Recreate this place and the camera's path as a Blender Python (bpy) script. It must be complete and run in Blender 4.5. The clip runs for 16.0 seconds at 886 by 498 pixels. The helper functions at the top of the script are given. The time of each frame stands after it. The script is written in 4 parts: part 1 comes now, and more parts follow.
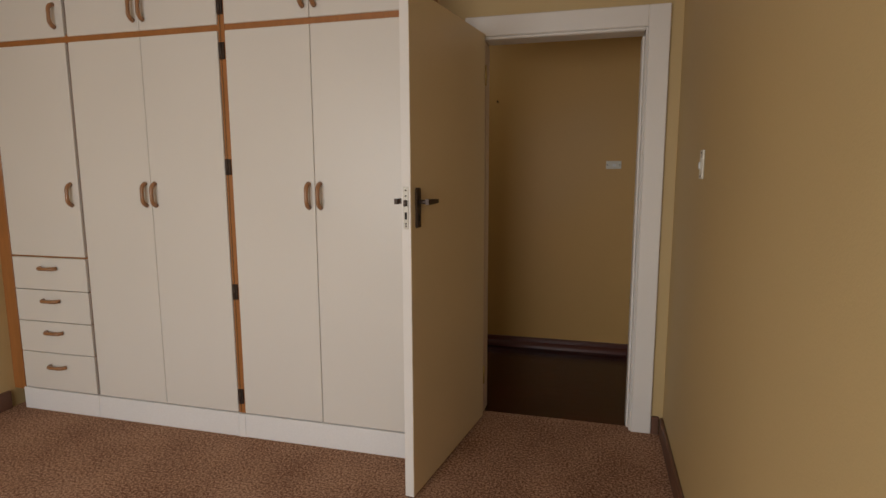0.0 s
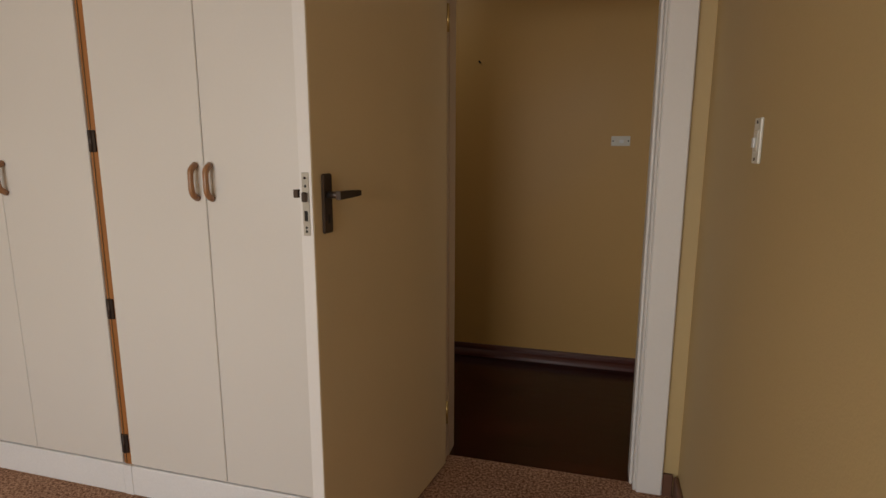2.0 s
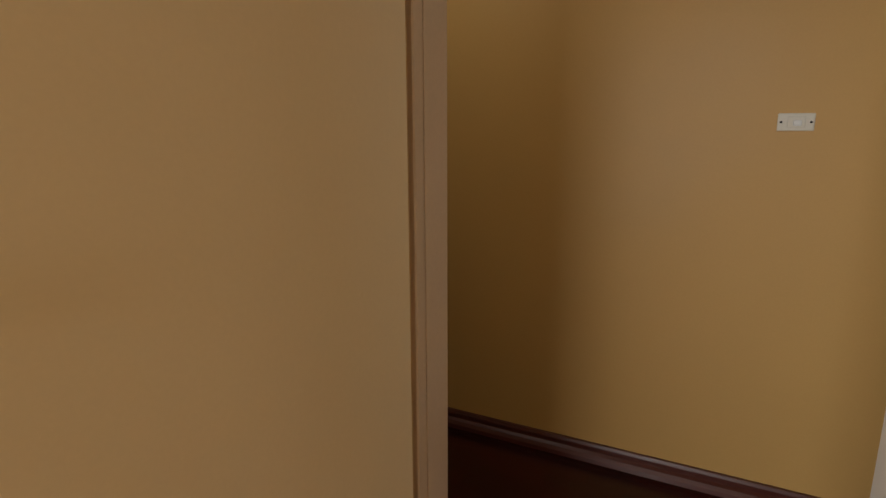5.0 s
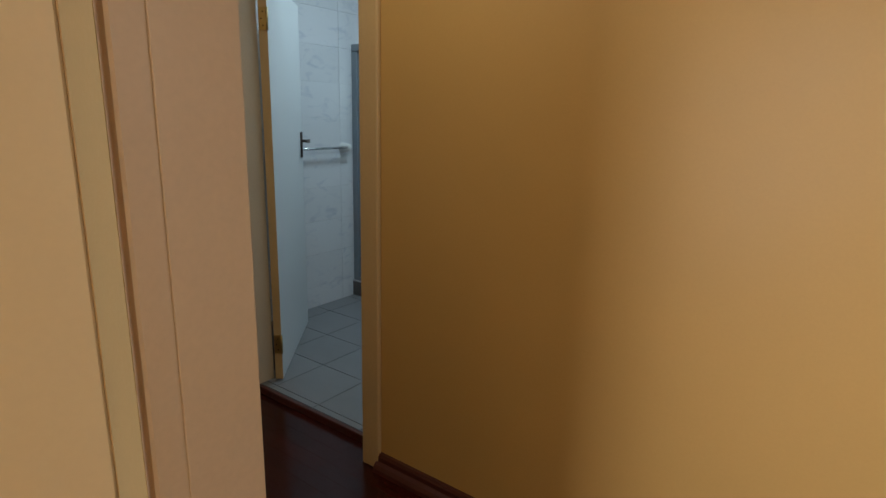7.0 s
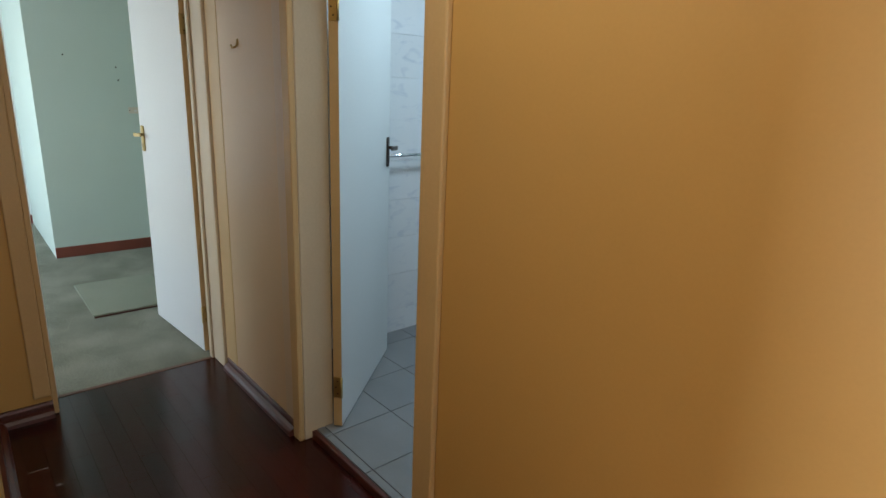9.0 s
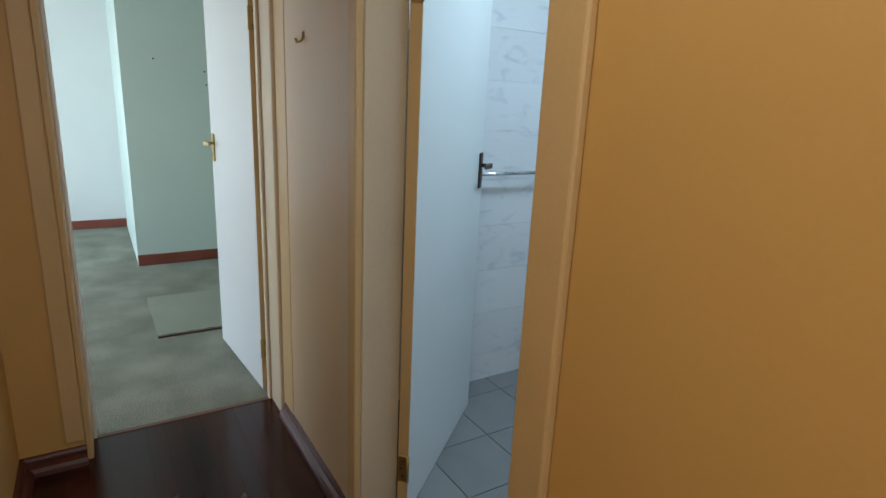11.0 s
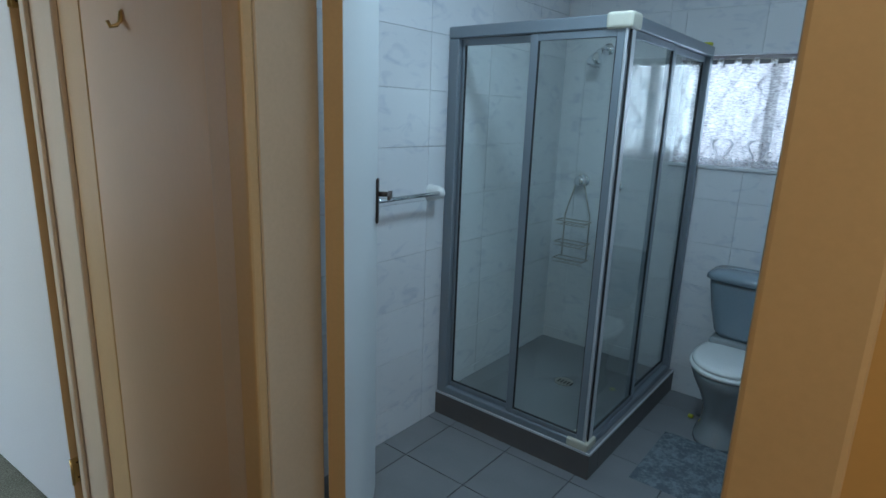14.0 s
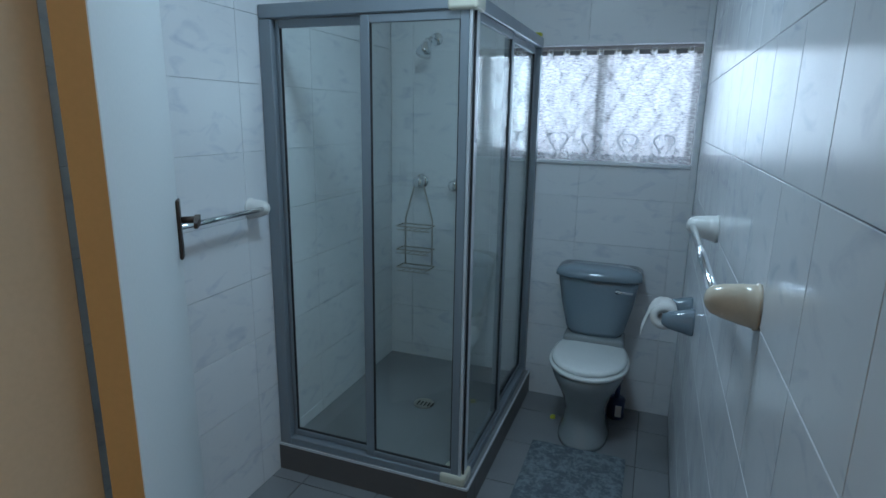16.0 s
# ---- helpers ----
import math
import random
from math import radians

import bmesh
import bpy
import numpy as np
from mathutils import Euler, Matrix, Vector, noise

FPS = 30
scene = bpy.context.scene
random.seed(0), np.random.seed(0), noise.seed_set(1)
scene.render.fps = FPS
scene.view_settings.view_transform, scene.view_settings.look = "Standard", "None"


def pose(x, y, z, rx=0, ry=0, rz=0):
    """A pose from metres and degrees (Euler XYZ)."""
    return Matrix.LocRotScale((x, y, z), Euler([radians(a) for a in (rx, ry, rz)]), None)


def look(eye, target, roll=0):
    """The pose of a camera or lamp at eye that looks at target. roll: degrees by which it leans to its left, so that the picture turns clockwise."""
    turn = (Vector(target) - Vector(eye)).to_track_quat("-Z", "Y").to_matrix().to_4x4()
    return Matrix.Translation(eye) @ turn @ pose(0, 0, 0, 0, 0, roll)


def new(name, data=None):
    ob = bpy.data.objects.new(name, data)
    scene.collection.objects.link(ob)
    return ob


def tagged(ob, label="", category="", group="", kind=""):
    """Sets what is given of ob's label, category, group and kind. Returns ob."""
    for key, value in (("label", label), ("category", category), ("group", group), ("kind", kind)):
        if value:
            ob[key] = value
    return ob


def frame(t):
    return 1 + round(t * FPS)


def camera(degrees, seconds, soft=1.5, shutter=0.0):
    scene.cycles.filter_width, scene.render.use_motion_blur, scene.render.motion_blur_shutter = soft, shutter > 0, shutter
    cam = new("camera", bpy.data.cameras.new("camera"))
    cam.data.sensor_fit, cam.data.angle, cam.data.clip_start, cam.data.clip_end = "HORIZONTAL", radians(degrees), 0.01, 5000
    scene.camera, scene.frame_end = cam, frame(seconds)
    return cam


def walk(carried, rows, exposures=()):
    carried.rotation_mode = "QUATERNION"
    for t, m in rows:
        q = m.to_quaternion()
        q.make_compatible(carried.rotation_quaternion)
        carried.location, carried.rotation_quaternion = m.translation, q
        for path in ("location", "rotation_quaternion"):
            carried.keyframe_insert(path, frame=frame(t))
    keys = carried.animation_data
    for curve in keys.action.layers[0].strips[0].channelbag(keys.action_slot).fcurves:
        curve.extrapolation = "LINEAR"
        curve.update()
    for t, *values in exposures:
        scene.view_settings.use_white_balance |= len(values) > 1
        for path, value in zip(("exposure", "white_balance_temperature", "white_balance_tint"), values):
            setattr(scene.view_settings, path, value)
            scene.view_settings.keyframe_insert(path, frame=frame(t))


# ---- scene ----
cam = camera(76.3, 16.0)
PATH = [
    (0, (-0.208, -2.939, 1.351), (-0.722, -1.027, 1.071), -0.2),
    (0.5, (-0.239, -2.748, 1.34), (-0.75, -0.839, 1.036), -0.1),
    (1, (-0.243, -2.568, 1.337), (-0.752, -0.661, 1.017), 0.0),
    (1.5, (-0.208, -2.388, 1.343), (-0.723, -0.485, 1.005), 0.1),
    (2, (-0.18, -2.178, 1.355), (-0.71, -0.284, 0.991), 0.1),
    (2.5, (-0.179, -1.964, 1.36), (-0.749, -0.087, 0.973), 0.4),
    (3, (-0.215, -1.732, 1.364), (-0.819, 0.131, 0.959), 0.4),
    (3.5, (-0.228, -1.531, 1.364), (-0.874, 0.314, 0.943), 0.6),
    (4, (-0.251, -1.313, 1.384), (-0.933, 0.508, 0.920), 1.7),
    (4.2, (-0.255, -1.231, 1.373), (-0.975, 0.581, 0.928), 1.1),
    (6.3, (-0.268, -0.425, 1.388), (-1.308, 1.221, 0.922), 1.4),
    (6.5, (-0.250, -0.370, 1.394), (-1.308, 1.256, 0.944), 1.3),
    (7, (-0.242, -0.238, 1.426), (-1.391, 1.332, 0.961), 1.4),
    (7.5, (-0.284, -0.080, 1.466), (-1.492, 1.437, 0.976), 1.6),
    (8, (-0.373, 0.08, 1.492), (-1.658, 1.526, 0.985), 1.8),
    (8.5, (-0.465, 0.19, 1.495), (-1.824, 1.562, 0.977), 2.0),
    (9, (-0.527, 0.303, 1.51), (-1.981, 1.577, 0.995), 2.2),
    (9.5, (-0.596, 0.407, 1.502), (-2.144, 1.566, 0.993), 2.3),
    (10, (-0.712, 0.471, 1.494), (-2.308, 1.562, 0.983), 2.5),
    (10.2, (-0.773, 0.515, 1.503), (-2.386, 1.578, 0.983), 2.6),
    (12.3, (-1.345, 0.706, 1.503), (-3.000, 1.722, 1.014), 2.7),
    (12.5, (-1.395, 0.712, 1.505), (-3.036, 1.745, 1.014), 2.75),
    (13, (-1.504, 0.709, 1.516), (-3.067, 1.858, 1.031), 2.7),
    (13.5, (-1.594, 0.702, 1.526), (-2.985, 2.058, 1.051), 2.4),
    (14, (-1.650, 0.716, 1.527), (-2.863, 2.235, 1.057), 2.1),
    (14.5, (-1.716, 0.780, 1.528), (-2.790, 2.400, 1.058), 1.75),
    (15, (-1.795, 0.863, 1.532), (-2.724, 2.572, 1.068), 1.35),
    (15.5, (-1.856, 0.926, 1.525), (-2.647, 2.704, 1.064), 1.24),
    (16, (-1.909, 0.988, 1.518), (-2.588, 2.811, 1.058), 0.99),
]
walk(cam, [(t, look(e, g, r)) for t, e, g, r in PATH],
     exposures=[(0, -0.56, 6250, 10), (1.5, -0.55, 6250, 10), (3.5, -0.15, 6250, 10), (4.2, 0.08, 6250, 10), (6.3, 0.92, 6250, 8), (8, 1.5, 6200, 8), (10.2, 1.95, 6100, 8), (12.5, 1.65, 5750, 8), (16, 1.3, 5650, 8)])

# ---- light ----
world = bpy.data.worlds.new("sky")
scene.world = world
world.use_nodes = True
_nt = world.node_tree
_sky = _nt.nodes.new("ShaderNodeTexSky")
_sky.sky_type = "NISHITA"
_sky.sun_disc = False
_sky.sun_elevation, _sky.sun_rotation = radians(45), radians(200)
_nt.links.new(_sky.outputs[0], _nt.nodes["Background"].inputs[0])
_nt.nodes["Background"].inputs[1].default_value = 0.12


def area(name, eye, target, sx, sy, watts, color):
    """Daylight in a window's opening, a ceiling lamp, or added fill light."""
    d = bpy.data.lights.new(name, "AREA")
    d.shape, d.size, d.size_y, d.energy, d.color = "RECTANGLE", sx, sy, watts, color
    ob = new(name, d)
    ob.matrix_world = look(eye, target)
    return ob


_sun = bpy.data.lights.new("sun", "SUN")
_sun.energy, _sun.angle, _sun.color = 1.0, radians(12), (1, 0.95, 0.88)
new("sun", _sun).matrix_world = look((-3, -8, 9), (0, 0, 0))
area("bedroom_daylight", (-1.6, -4.42, 1.3), (-1.7, 0, -2.0), 2.4, 1.3, 104, (1.0, 0.96, 0.9))
area("green_room_daylight", (-6.3, -2.44, 1.45), (-7.6, 1, 0.9), 3.2, 1.5, 25, (0.90, 0.95, 1.0))
area("bathroom_daylight", (-2.16, 3.99, 1.6), (-2.2, 2.6, 1.25), 0.84, 0.5, 1.7, (0.8, 0.92, 1.0))
# fill from the unseen passage end, added to light the passage
area("passage_end_fill", (1.86, 0.7, 1.7), (-1.5, 0.75, 1.0), 0.7, 1.2, 3, (1.0, 0.93, 0.84))
area("bathroom_lamp", (-2.35, 2.35, 2.50), (-2.35, 2.351, 0), 0.3, 0.3, 4.7, (0.70, 0.90, 1.0))
# fill light added overhead to brighten the ochre passage wall
area("passage_fill", (-1.35, 0.62, 2.50), (-1.35, 0.621, 0), 0.3, 0.3, 2.9, (1.0, 0.93, 0.80))

# ---- materials ----


def mat(name, color, rough=0.6, metal=0.0, var=0.08, scale=6.0, bump=0.0, bscale=60.0, fine=0.04, fscale=120.0, coat=0.0, spec=0.5, rand=0.0, stretch=None):
    """A painted or plain surface with broad and fine variation and a little relief."""
    m = bpy.data.materials.new(name)
    m.use_nodes = True
    nt = m.node_tree
    b = nt.nodes["Principled BSDF"]
    co = nt.nodes.new("ShaderNodeTexCoord")
    src = co.outputs["Object"]
    if stretch:
        mp = nt.nodes.new("ShaderNodeMapping")
        mp.inputs["Scale"].default_value = stretch
        nt.links.new(src, mp.inputs[0])
        src = mp.outputs[0]

    def noise_val(sc, detail):
        n = nt.nodes.new("ShaderNodeTexNoise")
        n.inputs["Scale"].default_value, n.inputs["Detail"].default_value = sc, detail
        nt.links.new(src, n.inputs["Vector"])
        return n.outputs["Fac"]

    def math_node(op, a, c):
        n = nt.nodes.new("ShaderNodeMath")
        n.operation = op
        for s, v in zip(n.inputs, (a, c)):
            if isinstance(v, (int, float)):
                s.default_value = v
            else:
                nt.links.new(v, s)
        return n.outputs[0]

    big, small = noise_val(scale, 4), noise_val(fscale, 3)
    v = math_node("ADD", math_node("MULTIPLY", math_node("SUBTRACT", big, 0.5), var * 3), math_node("MULTIPLY", math_node("SUBTRACT", small, 0.5), fine * 3))
    if rand:
        oi = nt.nodes.new("ShaderNodeObjectInfo")
        v = math_node("ADD", v, math_node("MULTIPLY", math_node("SUBTRACT", oi.outputs["Random"], 0.5), rand))
    hsv = nt.nodes.new("ShaderNodeHueSaturation")
    hsv.inputs["Color"].default_value = (*color, 1)
    nt.links.new(math_node("ADD", v, 1.0), hsv.inputs["Value"])
    nt.links.new(hsv.outputs[0], b.inputs["Base Color"])
    nt.links.new(math_node("ADD", math_node("MULTIPLY", math_node("SUBTRACT", big, 0.5), 0.25), rough), b.inputs["Roughness"])
    b.inputs["Metallic"].default_value = metal
    b.inputs["Coat Weight"].default_value = coat
    b.inputs["Coat Roughness"].default_value = 0.12
    b.inputs["Specular IOR Level"].default_value = spec
    if bump:
        bp = nt.nodes.new("ShaderNodeBump")
        bp.inputs["Strength"].default_value, bp.inputs["Distance"].default_value = bump, 0.01
        nt.links.new(noise_val(bscale, 5), bp.inputs["Height"])
        nt.links.new(bp.outputs[0], b.inputs["Normal"])
    return m


def carpet_mat(name, dark, light, scale, patch, relief=0.35):
    """Short pile with light and dark tufts and broad worn patches."""
    m = mat(name, dark, 0.95, 0, 0.05, 2.0, relief, scale, 0.02, 300, spec=0.1)
    nt = m.node_tree
    hsv = [n for n in nt.nodes if n.type == "HUE_SAT"][0]
    co = [n for n in nt.nodes if n.type == "TEX_COORD"][0]
    n1, n2 = nt.nodes.new("ShaderNodeTexNoise"), nt.nodes.new("ShaderNodeTexNoise")
    n1.inputs["Scale"].default_value, n1.inputs["Detail"].default_value, n1.inputs["Roughness"].default_value = scale, 4, 0.75
    n2.inputs["Scale"].default_value, n2.inputs["Detail"].default_value = 3.2, 5
    mix = nt.nodes.new("ShaderNodeMix")
    mix.data_type = "RGBA"
    mix.inputs[6].default_value, mix.inputs[7].default_value = (*dark, 1), (*light, 1)
    ramp = nt.nodes.new("ShaderNodeMapRange")
    ramp.inputs[1].default_value, ramp.inputs[2].default_value = 0.42, 0.60
    add_ = nt.nodes.new("ShaderNodeMath")
    add_.operation = "MULTIPLY_ADD"
    add_.inputs[1].default_value, add_.inputs[2].default_value = patch, -patch / 2
    for n in (n1, n2):
        nt.links.new(co.outputs["Object"], n.inputs["Vector"])
    nt.links.new(n2.outputs["Fac"], add_.inputs[0])
    s = nt.nodes.new("ShaderNodeMath")
    nt.links.new(n1.outputs["Fac"], s.inputs[0])
    nt.links.new(add_.outputs[0], s.inputs[1])
    nt.links.new(s.outputs[0], ramp.inputs[0])
    nt.links.new(ramp.outputs[0], mix.inputs[0])
    nt.links.new(mix.outputs[2], hsv.inputs["Color"])
    return m


def marble_tile_mat(name, base, vein, rough):
    """Glazed ceramic with faint cloudy veins."""
    m = mat(name, base, rough, 0, 0.02, 4, 0.03, 8, 0.01, 60, rand=0.05)
    nt = m.node_tree
    hsv = [n for n in nt.nodes if n.type == "HUE_SAT"][0]
    geo = nt.nodes.new("ShaderNodeNewGeometry")
    n1 = nt.nodes.new("ShaderNodeTexNoise")
    n1.inputs["Scale"].default_value, n1.inputs["Detail"].default_value, n1.inputs["Distortion"].default_value = 7.5, 7, 1.1
    mp = nt.nodes.new("ShaderNodeMapping")
    mp.inputs["Scale"].default_value, mp.inputs["Rotation"].default_value = (1, 1, 2.2), (0.25, 0.2, 0)
    nt.links.new(geo.outputs["Position"], mp.inputs[0])
    nt.links.new(mp.outputs[0], n1.inputs["Vector"])
    ramp = nt.nodes.new("ShaderNodeMapRange")
    ramp.inputs[1].default_value, ramp.inputs[2].default_value = 0.55, 0.78
    mix = nt.nodes.new("ShaderNodeMix")
    mix.data_type = "RGBA"
    mix.inputs[6].default_value, mix.inputs[7].default_value = (*base, 1), (*vein, 1)
    nt.links.new(n1.outputs["Fac"], ramp.inputs[0])
    nt.links.new(ramp.outputs[0], mix.inputs[0])
    nt.links.new(mix.outputs[2], hsv.inputs["Color"])
    return m


def glass_mat(name, tint, rough=0.0, alpha=0.16):
    """Clear thin pane: mostly see-through, with a gloss that grows at grazing angles."""
    m = bpy.data.materials.new(name)
    m.use_nodes = True
    nt = m.node_tree
    nt.nodes.remove(nt.nodes["Principled BSDF"])
    tr, gl, mx, fr, pw = (nt.nodes.new("ShaderNode" + k) for k in ("BsdfTransparent", "BsdfGlossy", "MixShader", "LayerWeight", "Math"))
    tr.inputs[0].default_value = (*tint, 1)
    gl.inputs["Roughness"].default_value = rough
    pw.operation = "MULTIPLY_ADD"
    p4 = nt.nodes.new("ShaderNodeMath")
    p4.operation = "POWER"
    p4.inputs[1].default_value = 4.0
    fr.inputs[0].default_value = 0.5
    nt.links.new(fr.outputs["Facing"], p4.inputs[0])
    nt.links.new(p4.outputs[0], pw.inputs[0])
    pw.inputs[1].default_value, pw.inputs[2].default_value = 0.7, 0.04
    nt.links.new(pw.outputs[0], mx.inputs[0])
    nt.links.new(tr.outputs[0], mx.inputs[1])
    nt.links.new(gl.outputs[0], mx.inputs[2])
    nt.links.new(mx.outputs[0], nt.nodes["Material Output"].inputs[0])
    return m


def lace_mat(name, color, hole):
    """Thin net: light passes through the weave."""
    m = bpy.data.materials.new(name)
    m.use_nodes = True
    nt = m.node_tree
    nt.nodes.remove(nt.nodes["Principled BSDF"])
    tr, di, tl, mx, m2 = (nt.nodes.new("ShaderNode" + k) for k in ("BsdfTransparent", "BsdfDiffuse", "BsdfTranslucent", "MixShader", "MixShader"))
    di.inputs[0].default_value = tl.inputs[0].default_value = (*color, 1)
    wv = nt.nodes.new("ShaderNodeTexNoise")
    wv.inputs["Scale"].default_value, wv.inputs["Detail"].default_value = 45, 2
    co = nt.nodes.new("ShaderNodeTexCoord")
    mp = nt.nodes.new("ShaderNodeMapping")
    mp.inputs["Scale"].default_value = (1, 1, 4)
    nt.links.new(co.outputs["Object"], mp.inputs[0])
    nt.links.new(mp.outputs[0], wv.inputs["Vector"])
    rg = nt.nodes.new("ShaderNodeMapRange")
    rg.inputs[1].default_value, rg.inputs[2].default_value = 0.35, 0.65
    rg.inputs[3].default_value, rg.inputs[4].default_value = hole - 0.25, hole + 0.25
    nt.links.new(wv.outputs["Fac"], rg.inputs[0])
    nt.links.new(di.outputs[0], m2.inputs[1])
    nt.links.new(tl.outputs[0], m2.inputs[2])
    m2.inputs[0].default_value = 0.7
    nt.links.new(rg.outputs[0], mx.inputs[0])
    nt.links.new(m2.outputs[0], mx.inputs[1])
    nt.links.new(tr.outputs[0], mx.inputs[2])
    nt.links.new(mx.outputs[0], nt.nodes["Material Output"].inputs[0])
    return m


CREAM = mat("cream_wall_paint", (0.50, 0.37, 0.175), 0.55, var=0.05, scale=1.5, bump=0.08, bscale=180, fine=0.02)
ORANGE = mat("ochre_wall_paint", (0.54, 0.325, 0.10), 0.5, var=0.06, scale=1.3, bump=0.03, bscale=140, fine=0.02)
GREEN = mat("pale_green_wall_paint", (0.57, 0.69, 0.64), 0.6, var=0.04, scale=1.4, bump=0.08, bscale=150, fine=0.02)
# far wall's green, whitened to carry the window light that falls on it
GREEN_LIT = mat("window_lit_green_paint", (0.72, 0.76, 0.75), 0.6, var=0.04, scale=1.4, bump=0.08, bscale=150, fine=0.02)
CEIL = mat("ceiling_paint", (0.75, 0.73, 0.68), 0.8, var=0.03, bump=0.1, bscale=90)
WHITE = mat("white_enamel", (0.74, 0.71, 0.67), 0.38, var=0.03, scale=2.5, bump=0.03, bscale=40, fine=0.015)
CUPBOARD = mat("white_board", (0.70, 0.665, 0.61), 0.36, var=0.03, scale=1.6, bump=0.02, bscale=25, fine=0.012)
KICKW = mat("white_plinth_paint", (0.78, 0.77, 0.76), 0.5, var=0.04, scale=3, bump=0.03)
DOORC = mat("cream_door_paint", (0.69, 0.565, 0.36), 0.42, var=0.05, scale=1.8, bump=0.04, bscale=60, fine=0.02)
DOORW = mat("white_door_paint", (0.69, 0.715, 0.715), 0.4, var=0.03, scale=2, bump=0.03, bscale=50)
PANEL = mat("beige_panel_paint", (0.62, 0.445, 0.27), 0.4, var=0.10, scale=2.2, bump=0.04, bscale=50, fine=0.02, stretch=(1, 1, 0.35))
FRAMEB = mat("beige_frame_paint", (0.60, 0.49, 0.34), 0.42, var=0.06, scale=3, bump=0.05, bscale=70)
FRAMEP = mat("pinkish_cream_and_jamb_shade", (0.60, 0.47, 0.34), 0.45, var=0.05, scale=3, bump=0.03, bscale=70)
FRAMEO = mat("tan_frame_paint", (0.56, 0.385, 0.18), 0.42, var=0.06, scale=3, bump=0.05, bscale=70)
PINE = mat("varnished_pine", (0.34, 0.135, 0.036), 0.4, var=0.16, scale=5, fine=0.1, fscale=30, coat=0.2, stretch=(14, 14, 1))
DARKGAP = mat("dark_wood_edge", (0.10, 0.055, 0.02), 0.6, var=0.1, scale=8)
OAK = mat("oak_handle", (0.30, 0.145, 0.06), 0.38, var=0.14, scale=20, fine=0.08, coat=0.25, stretch=(8, 8, 1))
SKIRT = mat("red_brown_skirting", (0.075, 0.018, 0.012), 0.36, var=0.15, scale=5, fine=0.08, coat=0.08, stretch=(3, 3, 12))
SKIRTR = mat("mahogany_skirting", (0.20, 0.055, 0.035), 0.4, var=0.12, scale=5, coat=0.2)
BASEB = mat("brown_skirting", (0.13, 0.06, 0.035), 0.5, var=0.12, scale=6, coat=0.1)
PARQ = mat("polished_red_parquet", (0.030, 0.0042, 0.0026), 0.2, var=0.08, scale=5, fine=0.03, fscale=40, bump=0.015, bscale=12, coat=0.0, spec=0.32, rand=0.8, stretch=(1, 4, 4))
PARQ2 = mat("parquet_joint", (0.03, 0.007, 0.005), 0.5)
CARPET = carpet_mat("brown_carpet", (0.15, 0.068, 0.038), (0.52, 0.32, 0.21), 95, 0.16, 0.6)
GCARPET = carpet_mat("green_carpet", (0.15, 0.158, 0.122), (0.285, 0.295, 0.245), 150, 0.42, 0.2)
MATG = carpet_mat("green_mat_pile", (0.23, 0.255, 0.20), (0.29, 0.31, 0.25), 120, 0.2)
MATB = carpet_mat("blue_grey_mat_pile", (0.11, 0.13, 0.15), (0.21, 0.245, 0.265), 30, 0.3)
TILE = marble_tile_mat("marbled_wall_tile", (0.70, 0.715, 0.74), (0.53, 0.56, 0.63), 0.2)
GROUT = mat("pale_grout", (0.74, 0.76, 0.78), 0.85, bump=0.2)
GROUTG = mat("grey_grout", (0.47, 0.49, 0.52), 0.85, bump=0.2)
FTILE = mat("grey_floor_tile", (0.20, 0.205, 0.215), 0.34, var=0.14, scale=5, bump=0.06, bscale=20, fine=0.05, rand=0.12)
FGROUT = mat("dark_grout", (0.13, 0.13, 0.135), 0.9, bump=0.2)
KERBT = mat("brown_grey_kerb_tile", (0.125, 0.115, 0.11), 0.4, var=0.1, scale=8, rand=0.1)
ALU = mat("grey_powder_coated_aluminium", (0.235, 0.27, 0.305), 0.34, 0.3, var=0.03, scale=6, fine=0.02)
ALUL = mat("bare_aluminium_edge", (0.62, 0.64, 0.67), 0.35, 0.3, var=0.03)
RUBBER = mat("black_rubber_seal", (0.02, 0.02, 0.022), 0.6)
CORNER = mat("ivory_plastic", (0.56, 0.55, 0.46), 0.4, var=0.04)
CHROME = mat("chrome", (0.82, 0.84, 0.86), 0.1, 1.0, var=0.02)
BRONZE = mat("dark_bronze", (0.075, 0.055, 0.045), 0.38, 0.7, var=0.15, scale=12)
STEEL = mat("worn_steel", (0.48, 0.45, 0.40), 0.4, 0.8, var=0.12, scale=20)
BRASS = mat("worn_brass", (0.50, 0.36, 0.14), 0.35, 0.9, var=0.15, scale=20)
PLAST = mat("ivory_switch_plastic", (0.66, 0.63, 0.54), 0.35, var=0.03)
WPLAST = mat("white_plastic", (0.72, 0.73, 0.72), 0.3, var=0.02)
CREAMC = mat("cream_ceramic", (0.66, 0.58, 0.46), 0.25, var=0.03, coat=0.3)
GREYC = mat("blue_grey_ceramic", (0.21, 0.265, 0.315), 0.16, var=0.03, scale=4, coat=0.5)
GREYC2 = mat("grey_bowl_ceramic", (0.27, 0.295, 0.31), 0.18, var=0.03, scale=4, coat=0.5)
SEATW = mat("white_seat_plastic", (0.76, 0.78, 0.77), 0.22, var=0.02, coat=0.3)
PAPER = mat("tissue_paper", (0.80, 0.79, 0.77), 0.9, var=0.03, bump=0.1, bscale=80)
BLUEPL = mat("navy_plastic", (0.02, 0.03, 0.09), 0.4)
YELLOW = mat("yellow_plastic", (0.55, 0.55, 0.05), 0.5)
HOLE = mat("hole_dark", (0.015, 0.012, 0.01), 0.8)
GLASS = glass_mat("shower_glass", (0.965, 1.0, 0.985))
